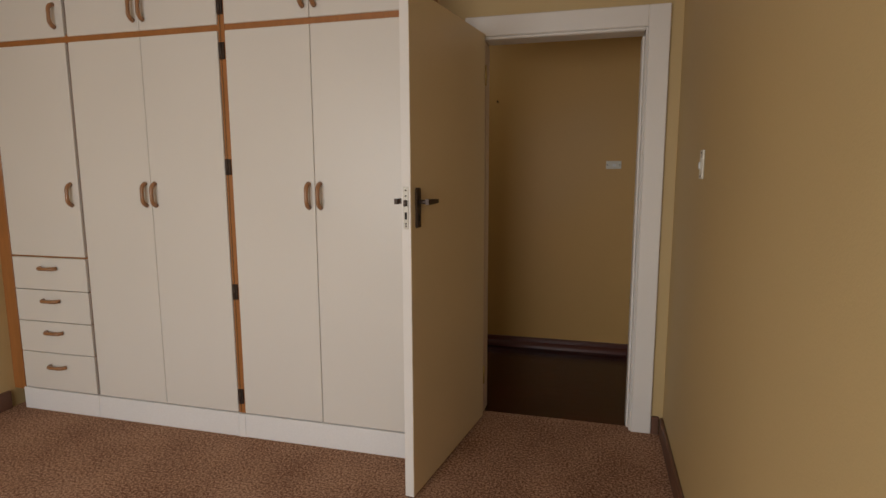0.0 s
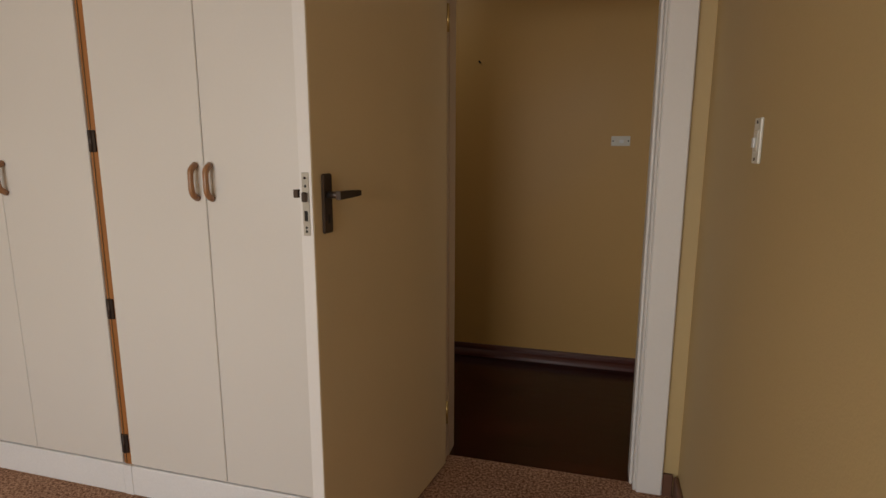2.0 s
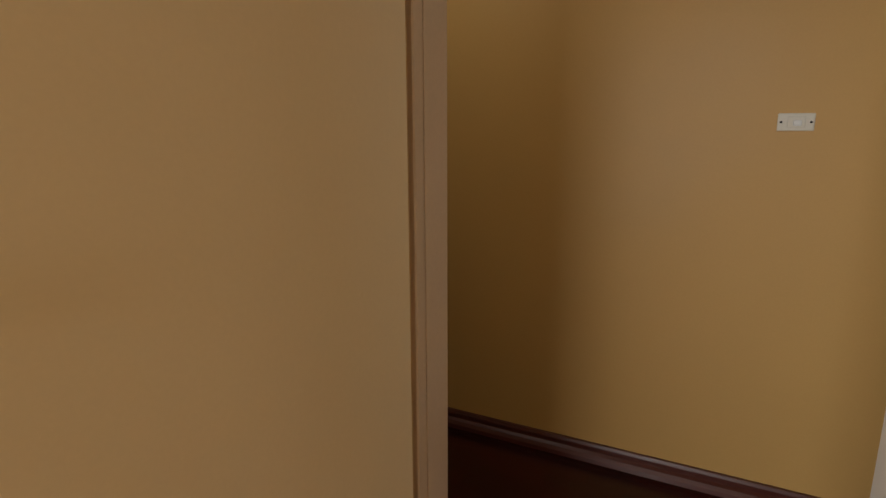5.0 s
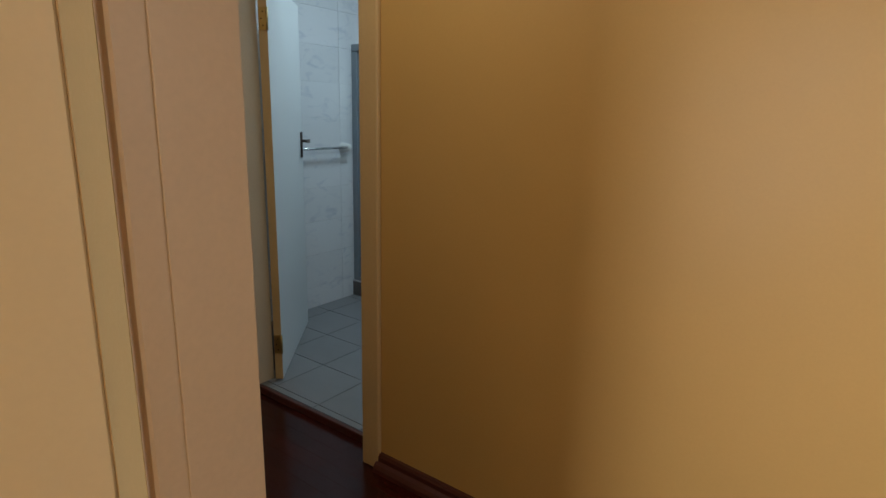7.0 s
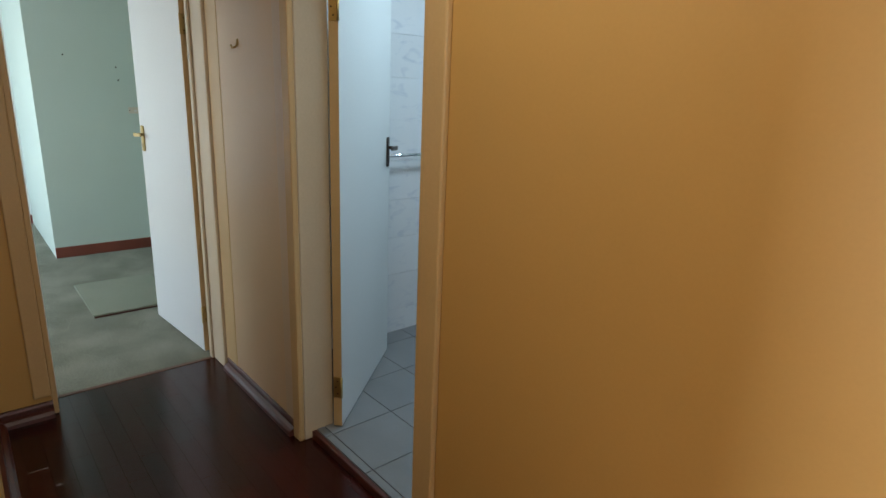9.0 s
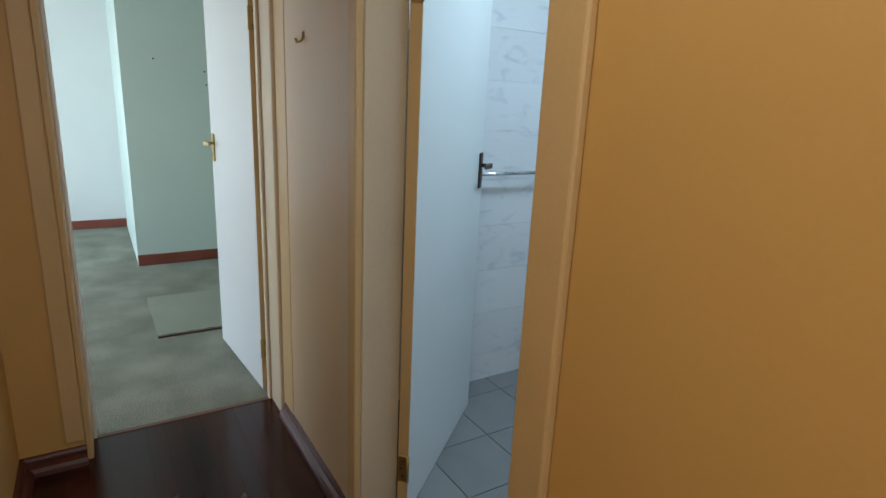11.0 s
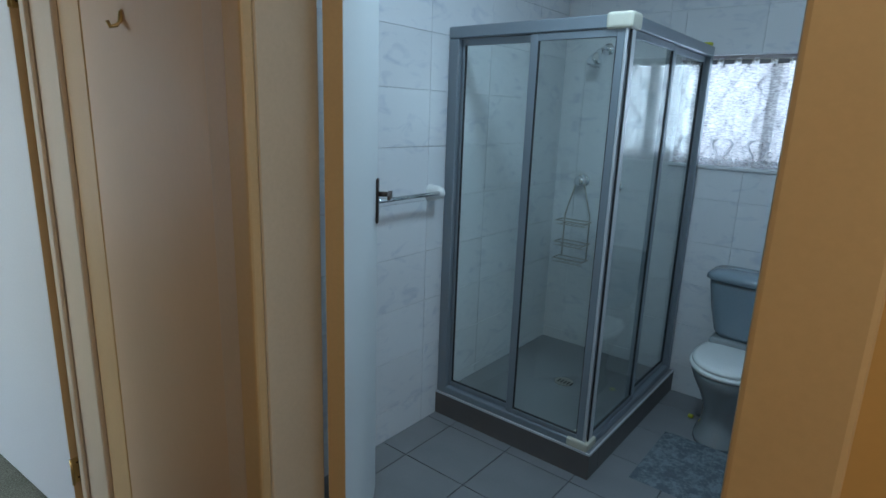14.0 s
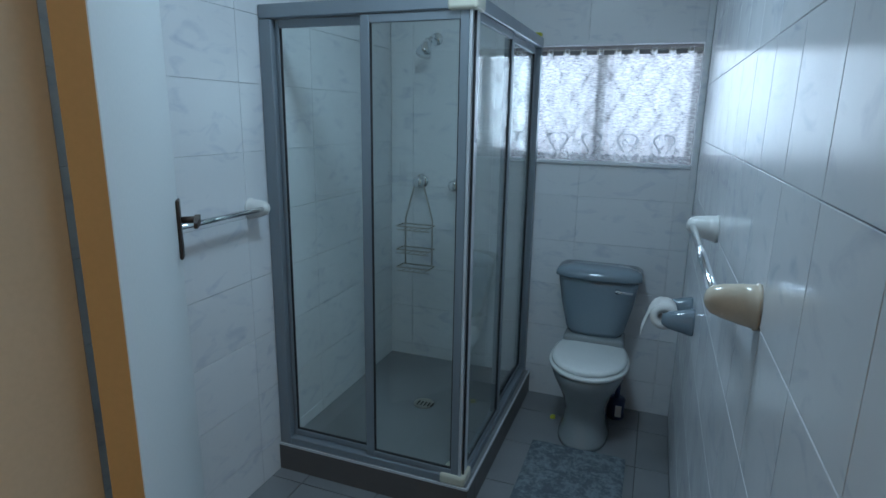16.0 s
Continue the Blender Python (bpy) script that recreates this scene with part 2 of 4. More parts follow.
WGLASS = glass_mat("window_glass", (0.93, 0.96, 0.97))
LACE = lace_mat("lace_net", (0.78, 0.75, 0.76), 0.49)
LACED = lace_mat("lace_embroidery", (0.72, 0.72, 0.74), 0.12)
WFRAME = mat("window_frame_paint", (0.45, 0.42, 0.42), 0.5, var=0.06)
BARS = mat("burglar_bar_paint", (0.16, 0.15, 0.15), 0.5)
GARDEN = mat("pale_outside_wall", (0.62, 0.60, 0.60), 0.9, var=0.15, scale=3)

# ---- mesh helpers ----


def box(bm, x0, x1, y0, y1, z0, z1, bevel=0.0, seg=1):
    r = bmesh.ops.create_cube(bm, size=1)
    vs = r["verts"]
    for v in vs:
        v.co = Vector(((x0 + x1) / 2 + v.co.x * (x1 - x0), (y0 + y1) / 2 + v.co.y * (y1 - y0), (z0 + z1) / 2 + v.co.z * (z1 - z0)))
    if bevel:
        es = list({e for v in vs for e in v.link_edges})
        bmesh.ops.bevel(bm, geom=es, offset=bevel, segments=seg, affect="EDGES", profile=0.5)


def tube(bm, pts, r, n=10):
    """A round bar along a line of points."""
    rings = []
    pts = [Vector(p) for p in pts]
    for i, p in enumerate(pts):
        d = (pts[min(i + 1, len(pts) - 1)] - pts[max(i - 1, 0)]).normalized()
        u = d.cross(Vector((0.31, 0.2, 0.93))).normalized()
        w = d.cross(u)
        rr = r[i] if isinstance(r, (list, tuple)) else r
        rings.append([bm.verts.new(p + (u * math.cos(a) + w * math.sin(a)) * rr) for a in (2 * math.pi * k / n for k in range(n))])
    for a, b in zip(rings, rings[1:]):
        for k in range(n):
            bm.faces.new((a[k], a[(k + 1) % n], b[(k + 1) % n], b[k]))
    bm.faces.new(rings[0][::-1])
    bm.faces.new(rings[-1])


def loft(bm, rings):
    """A closed skin through rings of equal length."""
    vr = [[bm.verts.new(p) for p in ring] for ring in rings]
    n = len(vr[0])
    for a, b in zip(vr, vr[1:]):
        for k in range(n):
            bm.faces.new((a[k], a[(k + 1) % n], b[(k + 1) % n], b[k]))
    bm.faces.new(vr[0][::-1])
    bm.faces.new(vr[-1])


def oval(cx, cy, z, rx, ry, n=32, power=2.0, back=None):
    """A rounded outline; back: a flattened rear edge at that y."""
    out = []
    for k in range(n):
        a = 2 * math.pi * k / n
        c, s = math.cos(a), math.sin(a)
        x = cx + rx * math.copysign(abs(c) ** (2 / power), c)
        y = cy + ry * math.copysign(abs(s) ** (2 / power), s)
        out.append((x, min(y, back) if back is not None else y, z))
    return out


def solid(name, bm, material, smooth=False):
    me = bpy.data.meshes.new(name)
    bmesh.ops.recalc_face_normals(bm, faces=bm.faces)
    bm.to_mesh(me)
    bm.free()
    me.materials.append(material)
    if smooth:
        for p in me.polygons:
            p.use_smooth = True
    return new(name, me)


def part(name, bm, material, parent, label="", smooth=False):
    ob = solid(name, bm, material, smooth)
    ob.parent = parent
    if label:
        ob["label"] = label
    return ob


def boxpart(name, dims, material, parent, bevel=0.002, label="", seg=1):
    bm = bmesh.new()
    box(bm, *dims, bevel, seg)
    return part(name, bm, material, parent, label)


def tubepart(name, pts, r, material, parent, label="", n=10):
    bm = bmesh.new()
    tube(bm, pts, r, n)
    return part(name, bm, material, parent, label, True)


def thing(name, m=None, label="", category="", group="", kind=""):
    ob = new(name)
    if m is not None:
        ob.matrix_world = m
    return tagged(ob, label, category, group, kind)


def structure(name, boxes, material, label, category, bevel=0.0):
    bm = bmesh.new()
    for b in boxes:
        box(bm, *b, bevel)
    return tagged(solid(name, bm, material), label, category, kind="structure")


# ---- the setting: bedroom ----
H = 2.62
RW, LW, BW = 0.165, -3.42, -4.35
structure("floor_bedroom", [(LW - 0.2, RW + 0.2, BW - 0.2, 0.045, -0.12, 0.0)], CARPET, "brown flecked short-pile carpet floor", "floor")
structure("ceiling_bedroom", [(LW - 0.2, RW + 0.2, BW - 0.2, 0.0, H, H + 0.1)], CEIL, "plain off-white ceiling", "ceiling")
structure("wall_bedroom_right", [(RW, RW + 0.12, BW - 0.2, 0.0, 0, H)], CREAM, "cream yellow painted plaster wall", "wall")
structure("wall_bedroom_left", [(LW - 0.14, LW, BW - 0.2, 0.0, 0, H)], CREAM, "cream yellow painted plaster wall", "wall")
structure("wall_bedroom_window", [(LW, -2.9, BW - 0.15, BW, 0, H), (-0.3, RW, BW - 0.15, BW, 0, H), (-2.9, -0.3, BW - 0.15, BW, 0, 0.7), (-2.9, -0.3, BW - 0.15, BW, 2.15, H)], CREAM, "cream painted wall with a wide window opening", "wall")
DL, DR, DH = -0.797, 0.022, 2.02
structure("wall_bedroom_door", [(DR, 1.9, 0.0, 0.128, 0, H), (LW - 0.14, DL, 0.0, 0.128, 0, H), (DL, DR, 0.0, 0.128, DH, H)], CREAM, "cream yellow wall round the bedroom doorway", "wall")


def skirting(name, dims_list, material, label):
    ob = thing(name, None, label, "skirting board", kind="structure")
    for d in dims_list:
        boxpart("board", d, material, ob, 0.004)
    return ob


skirting("baseboard_bedroom", [(RW - 0.018, RW, BW, -0.019, 0, 0.092), (0.108, RW - 0.019, -0.018, 0.0, 0, 0.092), (LW, LW + 0.02, BW, -0.60, 0, 0.105)], BASEB, "brown painted wooden skirting board")


def door_frame(name, x0, x1, y0, y1, h, left, lining, label, right=0.022):
    """A lined doorway in a wall that runs along x; front architrave at y0, back one at y1."""
    ob = thing(name, None, label, "door frame", kind="structure")
    t = 0.022
    boxpart("jamb", (x0 - 0.001, x0 + t, y0, y1, 0, h), left, ob, 0.003)
    boxpart("jamb", (x1 - right, x1 + 0.001, y0, min(y1, y0 + 0.128), 0, h), lining, ob, 0.001)
    boxpart("head", (x0 + t, x1 - right, y0, y1, h - t, h + 0.001), lining, ob, 0.003)
    return ob


# left jamb and its stop: shade on the white frame, put into FRAMEP's colour
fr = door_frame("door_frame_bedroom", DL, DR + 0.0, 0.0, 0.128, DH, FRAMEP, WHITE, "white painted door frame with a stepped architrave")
for x0, x1, z0, z1 in ((0.010, 0.107, 0, 2.11), (-0.872, 0.010, 2.012, 2.11)):
    boxpart("architrave", (x0, x1, -0.022, 0.0, z0, z1), WHITE, fr, 0.004)
boxpart("bead", (0.0, 0.010, -0.013, 0.0, 0.0, 2.012), WHITE, fr, 0.004)
boxpart("bead", (-0.785, 0.0, -0.013, 0.0, 1.998, 2.012), WHITE, fr, 0.004)
boxpart("stop", (-0.012, -0.0005, 0.03, 0.128, 0.0, 1.98), WHITE, fr, 0.003)
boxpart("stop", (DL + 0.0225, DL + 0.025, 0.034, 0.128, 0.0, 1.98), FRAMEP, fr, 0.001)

# ---- the setting: passage ----
HY, EX = 1.285, -3.5
structure("floor_passage", [(EX - 0.16, 1.9, 0.049, 1.387, -0.12, -0.008)], PARQ2, "dark red polished parquet passage floor", "floor")
structure("ceiling_passage", [(EX - 0.25, 1.9, 0.0, HY + 0.13, H + 0.002, H + 0.1)], CEIL, "plain off-white passage ceiling", "ceiling")
BX0, BX1 = -2.611, -1.708
PY = HY + 0.045  # the panelled wall stands a little further back
structure("wall_passage", [(BX1, 1.9, HY, HY + 0.13, 0, H), (EX, BX0, PY, HY + 0.13, 0, H), (BX0, BX1, HY, HY + 0.13, 2.06, H)], ORANGE, "ochre orange painted passage wall", "wall")
structure("wall_passage_near", [(EX, -2.25, 0.13, 0.275, 0, H)], ORANGE, "ochre orange painted passage wall", "wall")
structure("wall_passage_end", [(EX - 0.235, EX, -0.5, 0.52, 0, H), (EX - 0.235, EX, HY + 0.035, 2.6, 0, H), (EX - 0.235, EX, 0.52, HY + 0.035, 2.06, H)], ORANGE, "ochre orange wall at the passage end", "wall")
# unseen end of the passage; its opening is added for the fill light
structure("wall_passage_far_end", [(1.9, 2.04, 0.0, 0.35, 0, H), (1.9, 2.04, 1.05, HY + 0.13, 0, H), (1.9, 2.04, 0.35, 1.05, 2.3, H), (1.9, 2.04, 0.35, 1.05, 0, 1.1)], ORANGE, "unseen ochre orange passage end wall with an added light opening", "wall")


def moulded_skirt(parent, along, a0, a1, at, sign, z1=0.072):
    """Skirting with a rounded foot moulding."""
    bm = bmesh.new()
    prof = [(0, 0), (0.045, 0), (0.043, 0.018), (0.034, 0.032), (0.02, 0.04), (0.02, z1 - 0.012), (0.014, z1), (0, z1)]
    r0, r1 = ([], [])
    for d, z in prof:
        for ring, a in ((r0, a0), (r1, a1)):
            ring.append((a, at + sign * d, z) if along == "x" else (at + sign * d, a, z))
    loft(bm, [r0, r1])
    return part("board", bm, SKIRT, parent)


sk = thing("baseboard_passage", None, "dark red varnished skirting with a rounded foot", "skirting board", kind="structure")
moulded_skirt(sk, "x", -1.652, 1.9, HY, -1)
moulded_skirt(sk, "x", EX + 0.03, -2.656, PY, -1, 0.07)
moulded_skirt(sk, "y", 0.275, 0.50, EX, 1)
moulded_skirt(sk, "x", EX, -2.25, 0.275, 1)

# beige panel of the wall between the two doorways, with its edge mouldings
pn = thing("wall_panel", None, "beige painted panel between two doorways, scuffed", "wall panel", kind="structure")
boxpart("sheet", (-3.335, -2.741, PY - 0.012, PY, 0.07, 2.5), PANEL, pn, 0.002)
boxpart("moulding", (-3.484, -3.336, PY - 0.014, PY, 0.0, 2.5), FRAMEO, pn, 0.003)
boxpart("moulding", (-2.740, -2.655, PY - 0.016, PY, 0.071, 2.5), FRAMEP, pn, 0.005, "paler rounded moulding", 2)
hk = thing("coat_hook", None, "small brass coat hook screwed to the panel", "hook")
tubepart("hook", [(-3.095, PY - 0.014, 1.725), (-3.095, PY - 0.018, 1.702), (-3.097, PY - 0.024, 1.694), (-3.102, PY - 0.036, 1.690), (-3.106, PY - 0.040, 1.702)], 0.0045, BRASS, hk)
boxpart("backplate", (-3.101, -3.089, PY - 0.0155, PY - 0.0121, 1.703, 1.73), BRASS, hk)

# bathroom doorway
bf = door_frame("door_frame_bathroom", BX0, BX1, PY + 0.0005, HY + 0.188, 2.06, FRAMEB, FRAMEB, "beige and tan painted bathroom door frame", 0.004)
boxpart("architrave", (-2.654, BX0 + 0.021, PY - 0.026, PY, 0.0, 2.13), FRAMEO, bf, 0.006, "tan rounded architrave", 2)
boxpart("reveal", (BX1 - 0.004, BX1 + 0.001, HY + 0.0005, PY, 0.0, 2.06), FRAMEO, bf, 0.002)
boxpart("architrave", (BX1 - 0.024, BX1 + 0.066, HY - 0.022, HY, 0.0, 2.13), FRAMEO, bf, 0.006, "tan rounded architrave", 2)
boxpart("threshold", (BX0 + 0.022, BX1 - 0.004, 1.364, 1.386, -0.0075, 0.036), SKIRT, bf, 0.003, "dark wooden threshold strip")

# green room doorway
gf = thing("door_frame_green_room", None, "cream painted door frame of the green room", "door frame", kind="structure")
boxpart("jamb", (EX - 0.236, EX + 0.006, 0.498, 0.521, 0, 2.06), FRAMEO, gf, 0.004)
boxpart("jamb", (EX - 0.236, EX + 0.016, HY + 0.016, HY + 0.0345, 0, 2.06), FRAMEB, gf, 0.004)
boxpart("stop", (EX - 0.19, EX - 0.15, HY + 0.002, HY + 0.0155, 0, 2.04), FRAMEB, gf, 0.003)
boxpart("stop", (EX - 0.19, EX - 0.15, 0.5215, 0.535, 0, 2.04), WHITE, gf, 0.003)
boxpart("architrave", (EX, EX + 0.018, 0.43, 0.4975, 0.10, 2.13), FRAMEO, gf, 0.006, seg=2)
boxpart("head", (EX - 0.236, EX, 0.535, HY, 2.04, 2.059), FRAMEO, gf, 0.004)
boxpart("threshold", (EX - 0.175, EX - 0.15, 0.5215, HY + 0.011, -0.008, 0.003), BASEB, gf, 0.001, "dull brown carpet strip")

# ---- the setting: green room ----
GX = -6.44
structure("floor_green_room", [(-8.75, EX - 0.161, -2.5, 2.6, -0.12, 0.0)], GCARPET, "pale green worn carpet floor", "floor")
structure("ceiling_green_room", [(-8.75, EX - 0.236, -2.5, 2.6, H + 0.004, H + 0.1)], CEIL, "plain off-white ceiling", "ceiling")
structure("wall_green_far", [(-8.32, -8.15, -2.5, 2.6, 0, H)], GREEN_LIT, "pale green far wall, whitened as if lit by the window", "wall")
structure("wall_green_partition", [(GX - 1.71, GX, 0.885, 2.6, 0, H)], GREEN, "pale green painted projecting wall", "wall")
structure("wall_green_back", [(GX, EX - 0.236, 2.45, 2.6, 0, H)], GREEN, "pale green painted wall", "wall")
structure("wall_green_side", [(EX - 0.235, EX - 0.1, -2.5, -0.5, 0, H)], GREEN, "pale green painted wall", "wall")
structure("wall_green_window", [(-8.15, -7.7, -2.6, -2.45, 0, H), (-4.3, EX - 0.236, -2.6, -2.45, 0, H), (-7.7, -4.3, -2.6, -2.45, 0, 0.6), (-7.7, -4.3, -2.6, -2.45, 2.3, H)], GREEN, "pale green wall with a wide window opening", "wall")
skirting("baseboard_green_room", [(-8.149, -8.13, -2.4, 0.884, 0, 0.095), (GX, GX + 0.02, 0.885, 2.45, 0, 0.095)], SKIRTR, "mahogany coloured skirting board")

# ---- the setting: bathroom ----
FZ = 0.035  # the bathroom floor lies a little above the passage
TL, TR, TB, TF = -3.295, -1.73, 3.86, HY + 0.13
structure("floor_bathroom", [(TL - 0.15, TR + 0.1, 1.388, TB + 0.1, -0.12, FZ - 0.007)], FGROUT, "grey ceramic tile bathroom floor", "floor")
structure("ceiling_bathroom", [(TL - 0.15, TR + 0.15, TF, TB + 0.15, H + 0.003, H + 0.1)], CEIL, "plain white bathroom ceiling", "ceiling")
wl = structure("wall_bathroom_left", [(TL - 0.14, TL - 0.006, TF, TB + 0.14, 0, H)], GROUT, "wall of pale blue-grey marbled ceramic tiles", "wall")
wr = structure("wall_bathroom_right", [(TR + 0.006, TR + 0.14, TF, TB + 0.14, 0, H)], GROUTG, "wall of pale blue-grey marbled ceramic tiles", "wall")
WX0, WX1, WZ0, WZ1 = -2.63, -1.758, 1.31, 1.855
wb = structure("wall_bathroom_back", [(TL, WX0, TB + 0.006, TB + 0.14, 0, H), (WX1, TR, TB + 0.006, TB + 0.14, 0, H), (WX0, WX1, TB + 0.006, TB + 0.14, 0, WZ0), (WX0, WX1, TB + 0.006, TB + 0.14, WZ1, H)], GROUT, "tiled bathroom wall with a small window", "wall")
structure("backdrop_outside", [(-6.0, 2.0, 5.6, 5.7, -0.5, 3.2)], GARDEN, "pale sunlit boundary wall outside", "backdrop")
structure("ground", [(-60, 60, -60, 60, -0.4, -0.3)], GARDEN, "pale ground outside the house", "ground")


# ---- doors ----
def lever_handle(parent, x, z, side, plate, lever, flip=1):
    """Long plate with a straight lever, on the face y = side * t of a leaf that runs along +x from its hinge."""
    s = 1 if side > 0 else -1
    y0 = side
    boxes = sorted((y0, y0 + s * 0.009))
    pl = boxpart("handle_plate", (x - 0.021, x + 0.021, boxes[0], boxes[1], z - 0.082, z + 0.075), plate, parent, 0.004)
    pl["label"] = "long handle plate"
    tubepart("spindle", [(x, y0 + s * 0.009, z + 0.02), (x, y0 + s * 0.05, z + 0.02)], 0.009, lever, pl)
    bm = bmesh.new()
    loft(bm, [[(x + flip * u, y0 + s * (0.048 + a), z + 0.02 + b) for a, b in ((-h, -h2), (h, -h2), (h, h2), (-h, h2))] for u, h, h2 in ((0.012, 0.007, 0.011), (-0.04, 0.006, 0.010), (-0.078, 0.005, 0.008), (-0.094, 0.004, 0.007))])
    part("lever", bm, lever, pl)
    bm = bmesh.new()
    ys = sorted((y0 + s * 0.0085, y0 + s * 0.0098))
    box(bm, x - 0.004, x + 0.004, ys[0], ys[1], z - 0.055, z - 0.032)
    part("keyhole", bm, HOLE, pl)


def door_leaf(name, m, width, height, material, label, hz, plate, lever, thick=0.04, low=0.008):
    """A flush leaf from its hinge along +x; the shown face is y = 0, the other y = thick."""
    ob = thing(name, m, label, "door", kind="structure")
    boxpart("leaf", (0.0, width, 0.0, thick, low, height), material, ob, 0.003)
    boxpart("edge", (-0.001, 0.0001, 0.001, thick - 0.001, low + 0.002, height - 0.002), FRAMEO, ob, 0.0, "tan painted door edge")
    boxpart("edge", (width - 0.0001, width + 0.001, 0.001, thick - 0.001, low + 0.002, height - 0.002), WHITE, ob, 0.0, "white painted door edge")
    lever_handle(ob, width - 0.055, hz, -0.0002, plate, lever)
    lever_handle(ob, width - 0.055, hz, thick + 0.0002, plate, lever)
    lk = boxpart("lock_faceplate", (width, width + 0.003, thick / 2 - 0.011, thick / 2 + 0.011, hz - 0.083, hz + 0.08), STEEL, ob, 0.001, "worn steel lock faceplate")
    boxpart("latch", (width + 0.003, width + 0.014, thick / 2 - 0.007, thick / 2 + 0.007, hz + 0.005, hz + 0.03), BRONZE, lk, 0.003)
    boxpart("bolt", (width + 0.0031, width + 0.005, thick / 2 - 0.005, thick / 2 + 0.005, hz - 0.045, hz - 0.018), HOLE, lk, 0.001)
    for dz in (-0.072, 0.066, 0.045, -0.062):
        tubepart("screw", [(width + 0.003, thick / 2, hz + dz), (width + 0.0042, thick / 2, hz + dz)], 0.0035, HOLE, lk, n=8)
    for z in (0.24, height - 0.2):
        hg = boxpart("hinge", (-0.006, -0.0005, 0.002, thick - 0.004, z - 0.05, z + 0.05), BRASS, ob, 0.001, "brass butt hinge")
        tubepart("knuckle", [(-0.008, 0.0, z - 0.05), (-0.008, 0.0, z + 0.05)], 0.006, BRASS, hg)
        for dz in (-0.03, 0.0, 0.03):
            boxpart("screw", (-0.0075, -0.006, thick / 2 - 0.005 + 0.008 * (dz == 0), thick / 2 + 0.001 + 0.008 * (dz == 0), z + dz - 0.003, z + dz + 0.003), HOLE, hg, 0.001)
    return ob


def leaf_pose(hx, hy, ex, ey):
    return pose(hx, hy, 0, 0, 0, math.degrees(math.atan2(ey - hy, ex - hx)))


# in each leaf's own axes the face y = 0 looks to its own right-hand side
door_leaf("door_bedroom", leaf_pose(-0.764, -0.040, -0.888, -0.885) @ Matrix.Diagonal((1, -1, 1, 1)), 0.852, 2.02, DOORC, "cream painted flush door standing open", 1.205, BRONZE, BRONZE)
door_leaf("door_bathroom", leaf_pose(-2.530, 1.486, -3.085, 2.128), 0.845, 2.03, DOORW, "white painted flush bathroom door standing open", 1.225, BRONZE, BRONZE, low=0.042)
door_leaf("door_green_room", leaf_pose(-3.752, HY - 0.005, -4.48, 1.225) @ Matrix.Diagonal((1, -1, 1, 1)), 0.76, 2.03, DOORW, "white painted flush door standing open onto the green carpet", 1.205, BRASS, BRASS)


# ---- bedroom things ----
WF = -0.575


def bow_handle(x, z, parent, upright=True, length=0.112, y=None):
    """A rounded wooden bow handle on a front that looks to -y."""
    y = WF if y is None else y
    bm = bmesh.new()
    n, r = 14, 0.009
    pts = []
    for k in range(n + 1):
        u = -1 + 2 * k / n
        out = 0.028 * (1 - abs(u) ** 5)
        a = u * length / 2
        pts.append((x, y - 0.003 - out, z + a) if upright else (x + a, y - 0.003 - out, z))
    tube(bm, pts, [r * (1.25 - 0.25 * (1 - abs(-1 + 2 * k / n))) for k in range(n + 1)], 8)
    return part("handle", bm, OAK, parent, "rounded oak bow handle", True)


def cupboard(name, x0, x1, fronts, label):
    """One built-in unit: a body with a lower and an upper pair of doors."""
    ob = thing(name, None, label, "wardrobe", "built-in wardrobe units")
    boxpart("body", (x0, x1, WF + 0.024, -0.004, 0.125, 2.56), PINE, ob, 0.001, "varnished pine carcass")
    boxpart("plinth", (x0, x1, WF - 0.002, -0.05, 0.0, 0.124), KICKW, ob, 0.003, "white painted plinth")
    boxpart("rail", (x0, x1, WF + 0.008, WF + 0.0235, 1.985, 2.03), PINE, ob, 0.001, "pine rail")
    for kind, a, b, z0, z1, hx, hz in fronts:
        d = boxpart(kind, (a, b, WF, WF + 0.02, z0, z1), CUPBOARD, ob, 0.0025)
        if kind == "drawer":
            bow_handle(hx, hz, d, False)
        else:
            bow_handle(hx, hz, d)
    return ob


LZ0, LZ1, UZ0, UZ1 = 0.130, 1.990, 2.018, 2.55
g = 0.0013
cupboard("wardrobe", -3.335, -2.806, [("door", -3.318, -2.815, 0.892, LZ1, -2.858, 1.225), ("upper_door", -3.318, -2.815, UZ0, UZ1, -2.865, 2.12)]
         + [("drawer", -3.318, -2.815, z0, z1, -3.066, (z0 + z1) / 2 + 0.032) for z0, z1 in ((0.704, 0.882), (0.524, 0.7), (0.345, 0.520), (0.130, 0.341))],
         "white wardrobe unit with four drawers under one door")
cupboard("wardrobe", -2.805, -1.9235, [("door", -2.795, -2.358 - g, LZ0, LZ1, -2.386, 1.23), ("door", -2.358 + g, -1.925, LZ0, LZ1, -2.329, 1.23), ("upper_door", -2.795, -2.358 - g, UZ0, UZ1, -2.386, 2.12), ("upper_door", -2.358 + g, -1.925, UZ0, UZ1, -2.329, 2.12)],
         "white two-door wardrobe with oak bow handles")
cupboard("wardrobe", -1.8865, -1.02, [("door", -1.885, -1.452 - g, LZ0, LZ1, -1.482, 1.232), ("door", -1.452 + g, -1.025, LZ0, LZ1, -1.424, 1.232), ("upper_door", -1.885, -1.452 - g, UZ0, UZ1, -1.482, 2.12), ("upper_door", -1.452 + g, -1.025, UZ0, UZ1, -1.424, 2.12)],
         "white two-door wardrobe beside the bedroom door")
st = thing("wardrobe_stile", None, "varnished pine upright with dark hinges between wardrobes", "wardrobe stile")
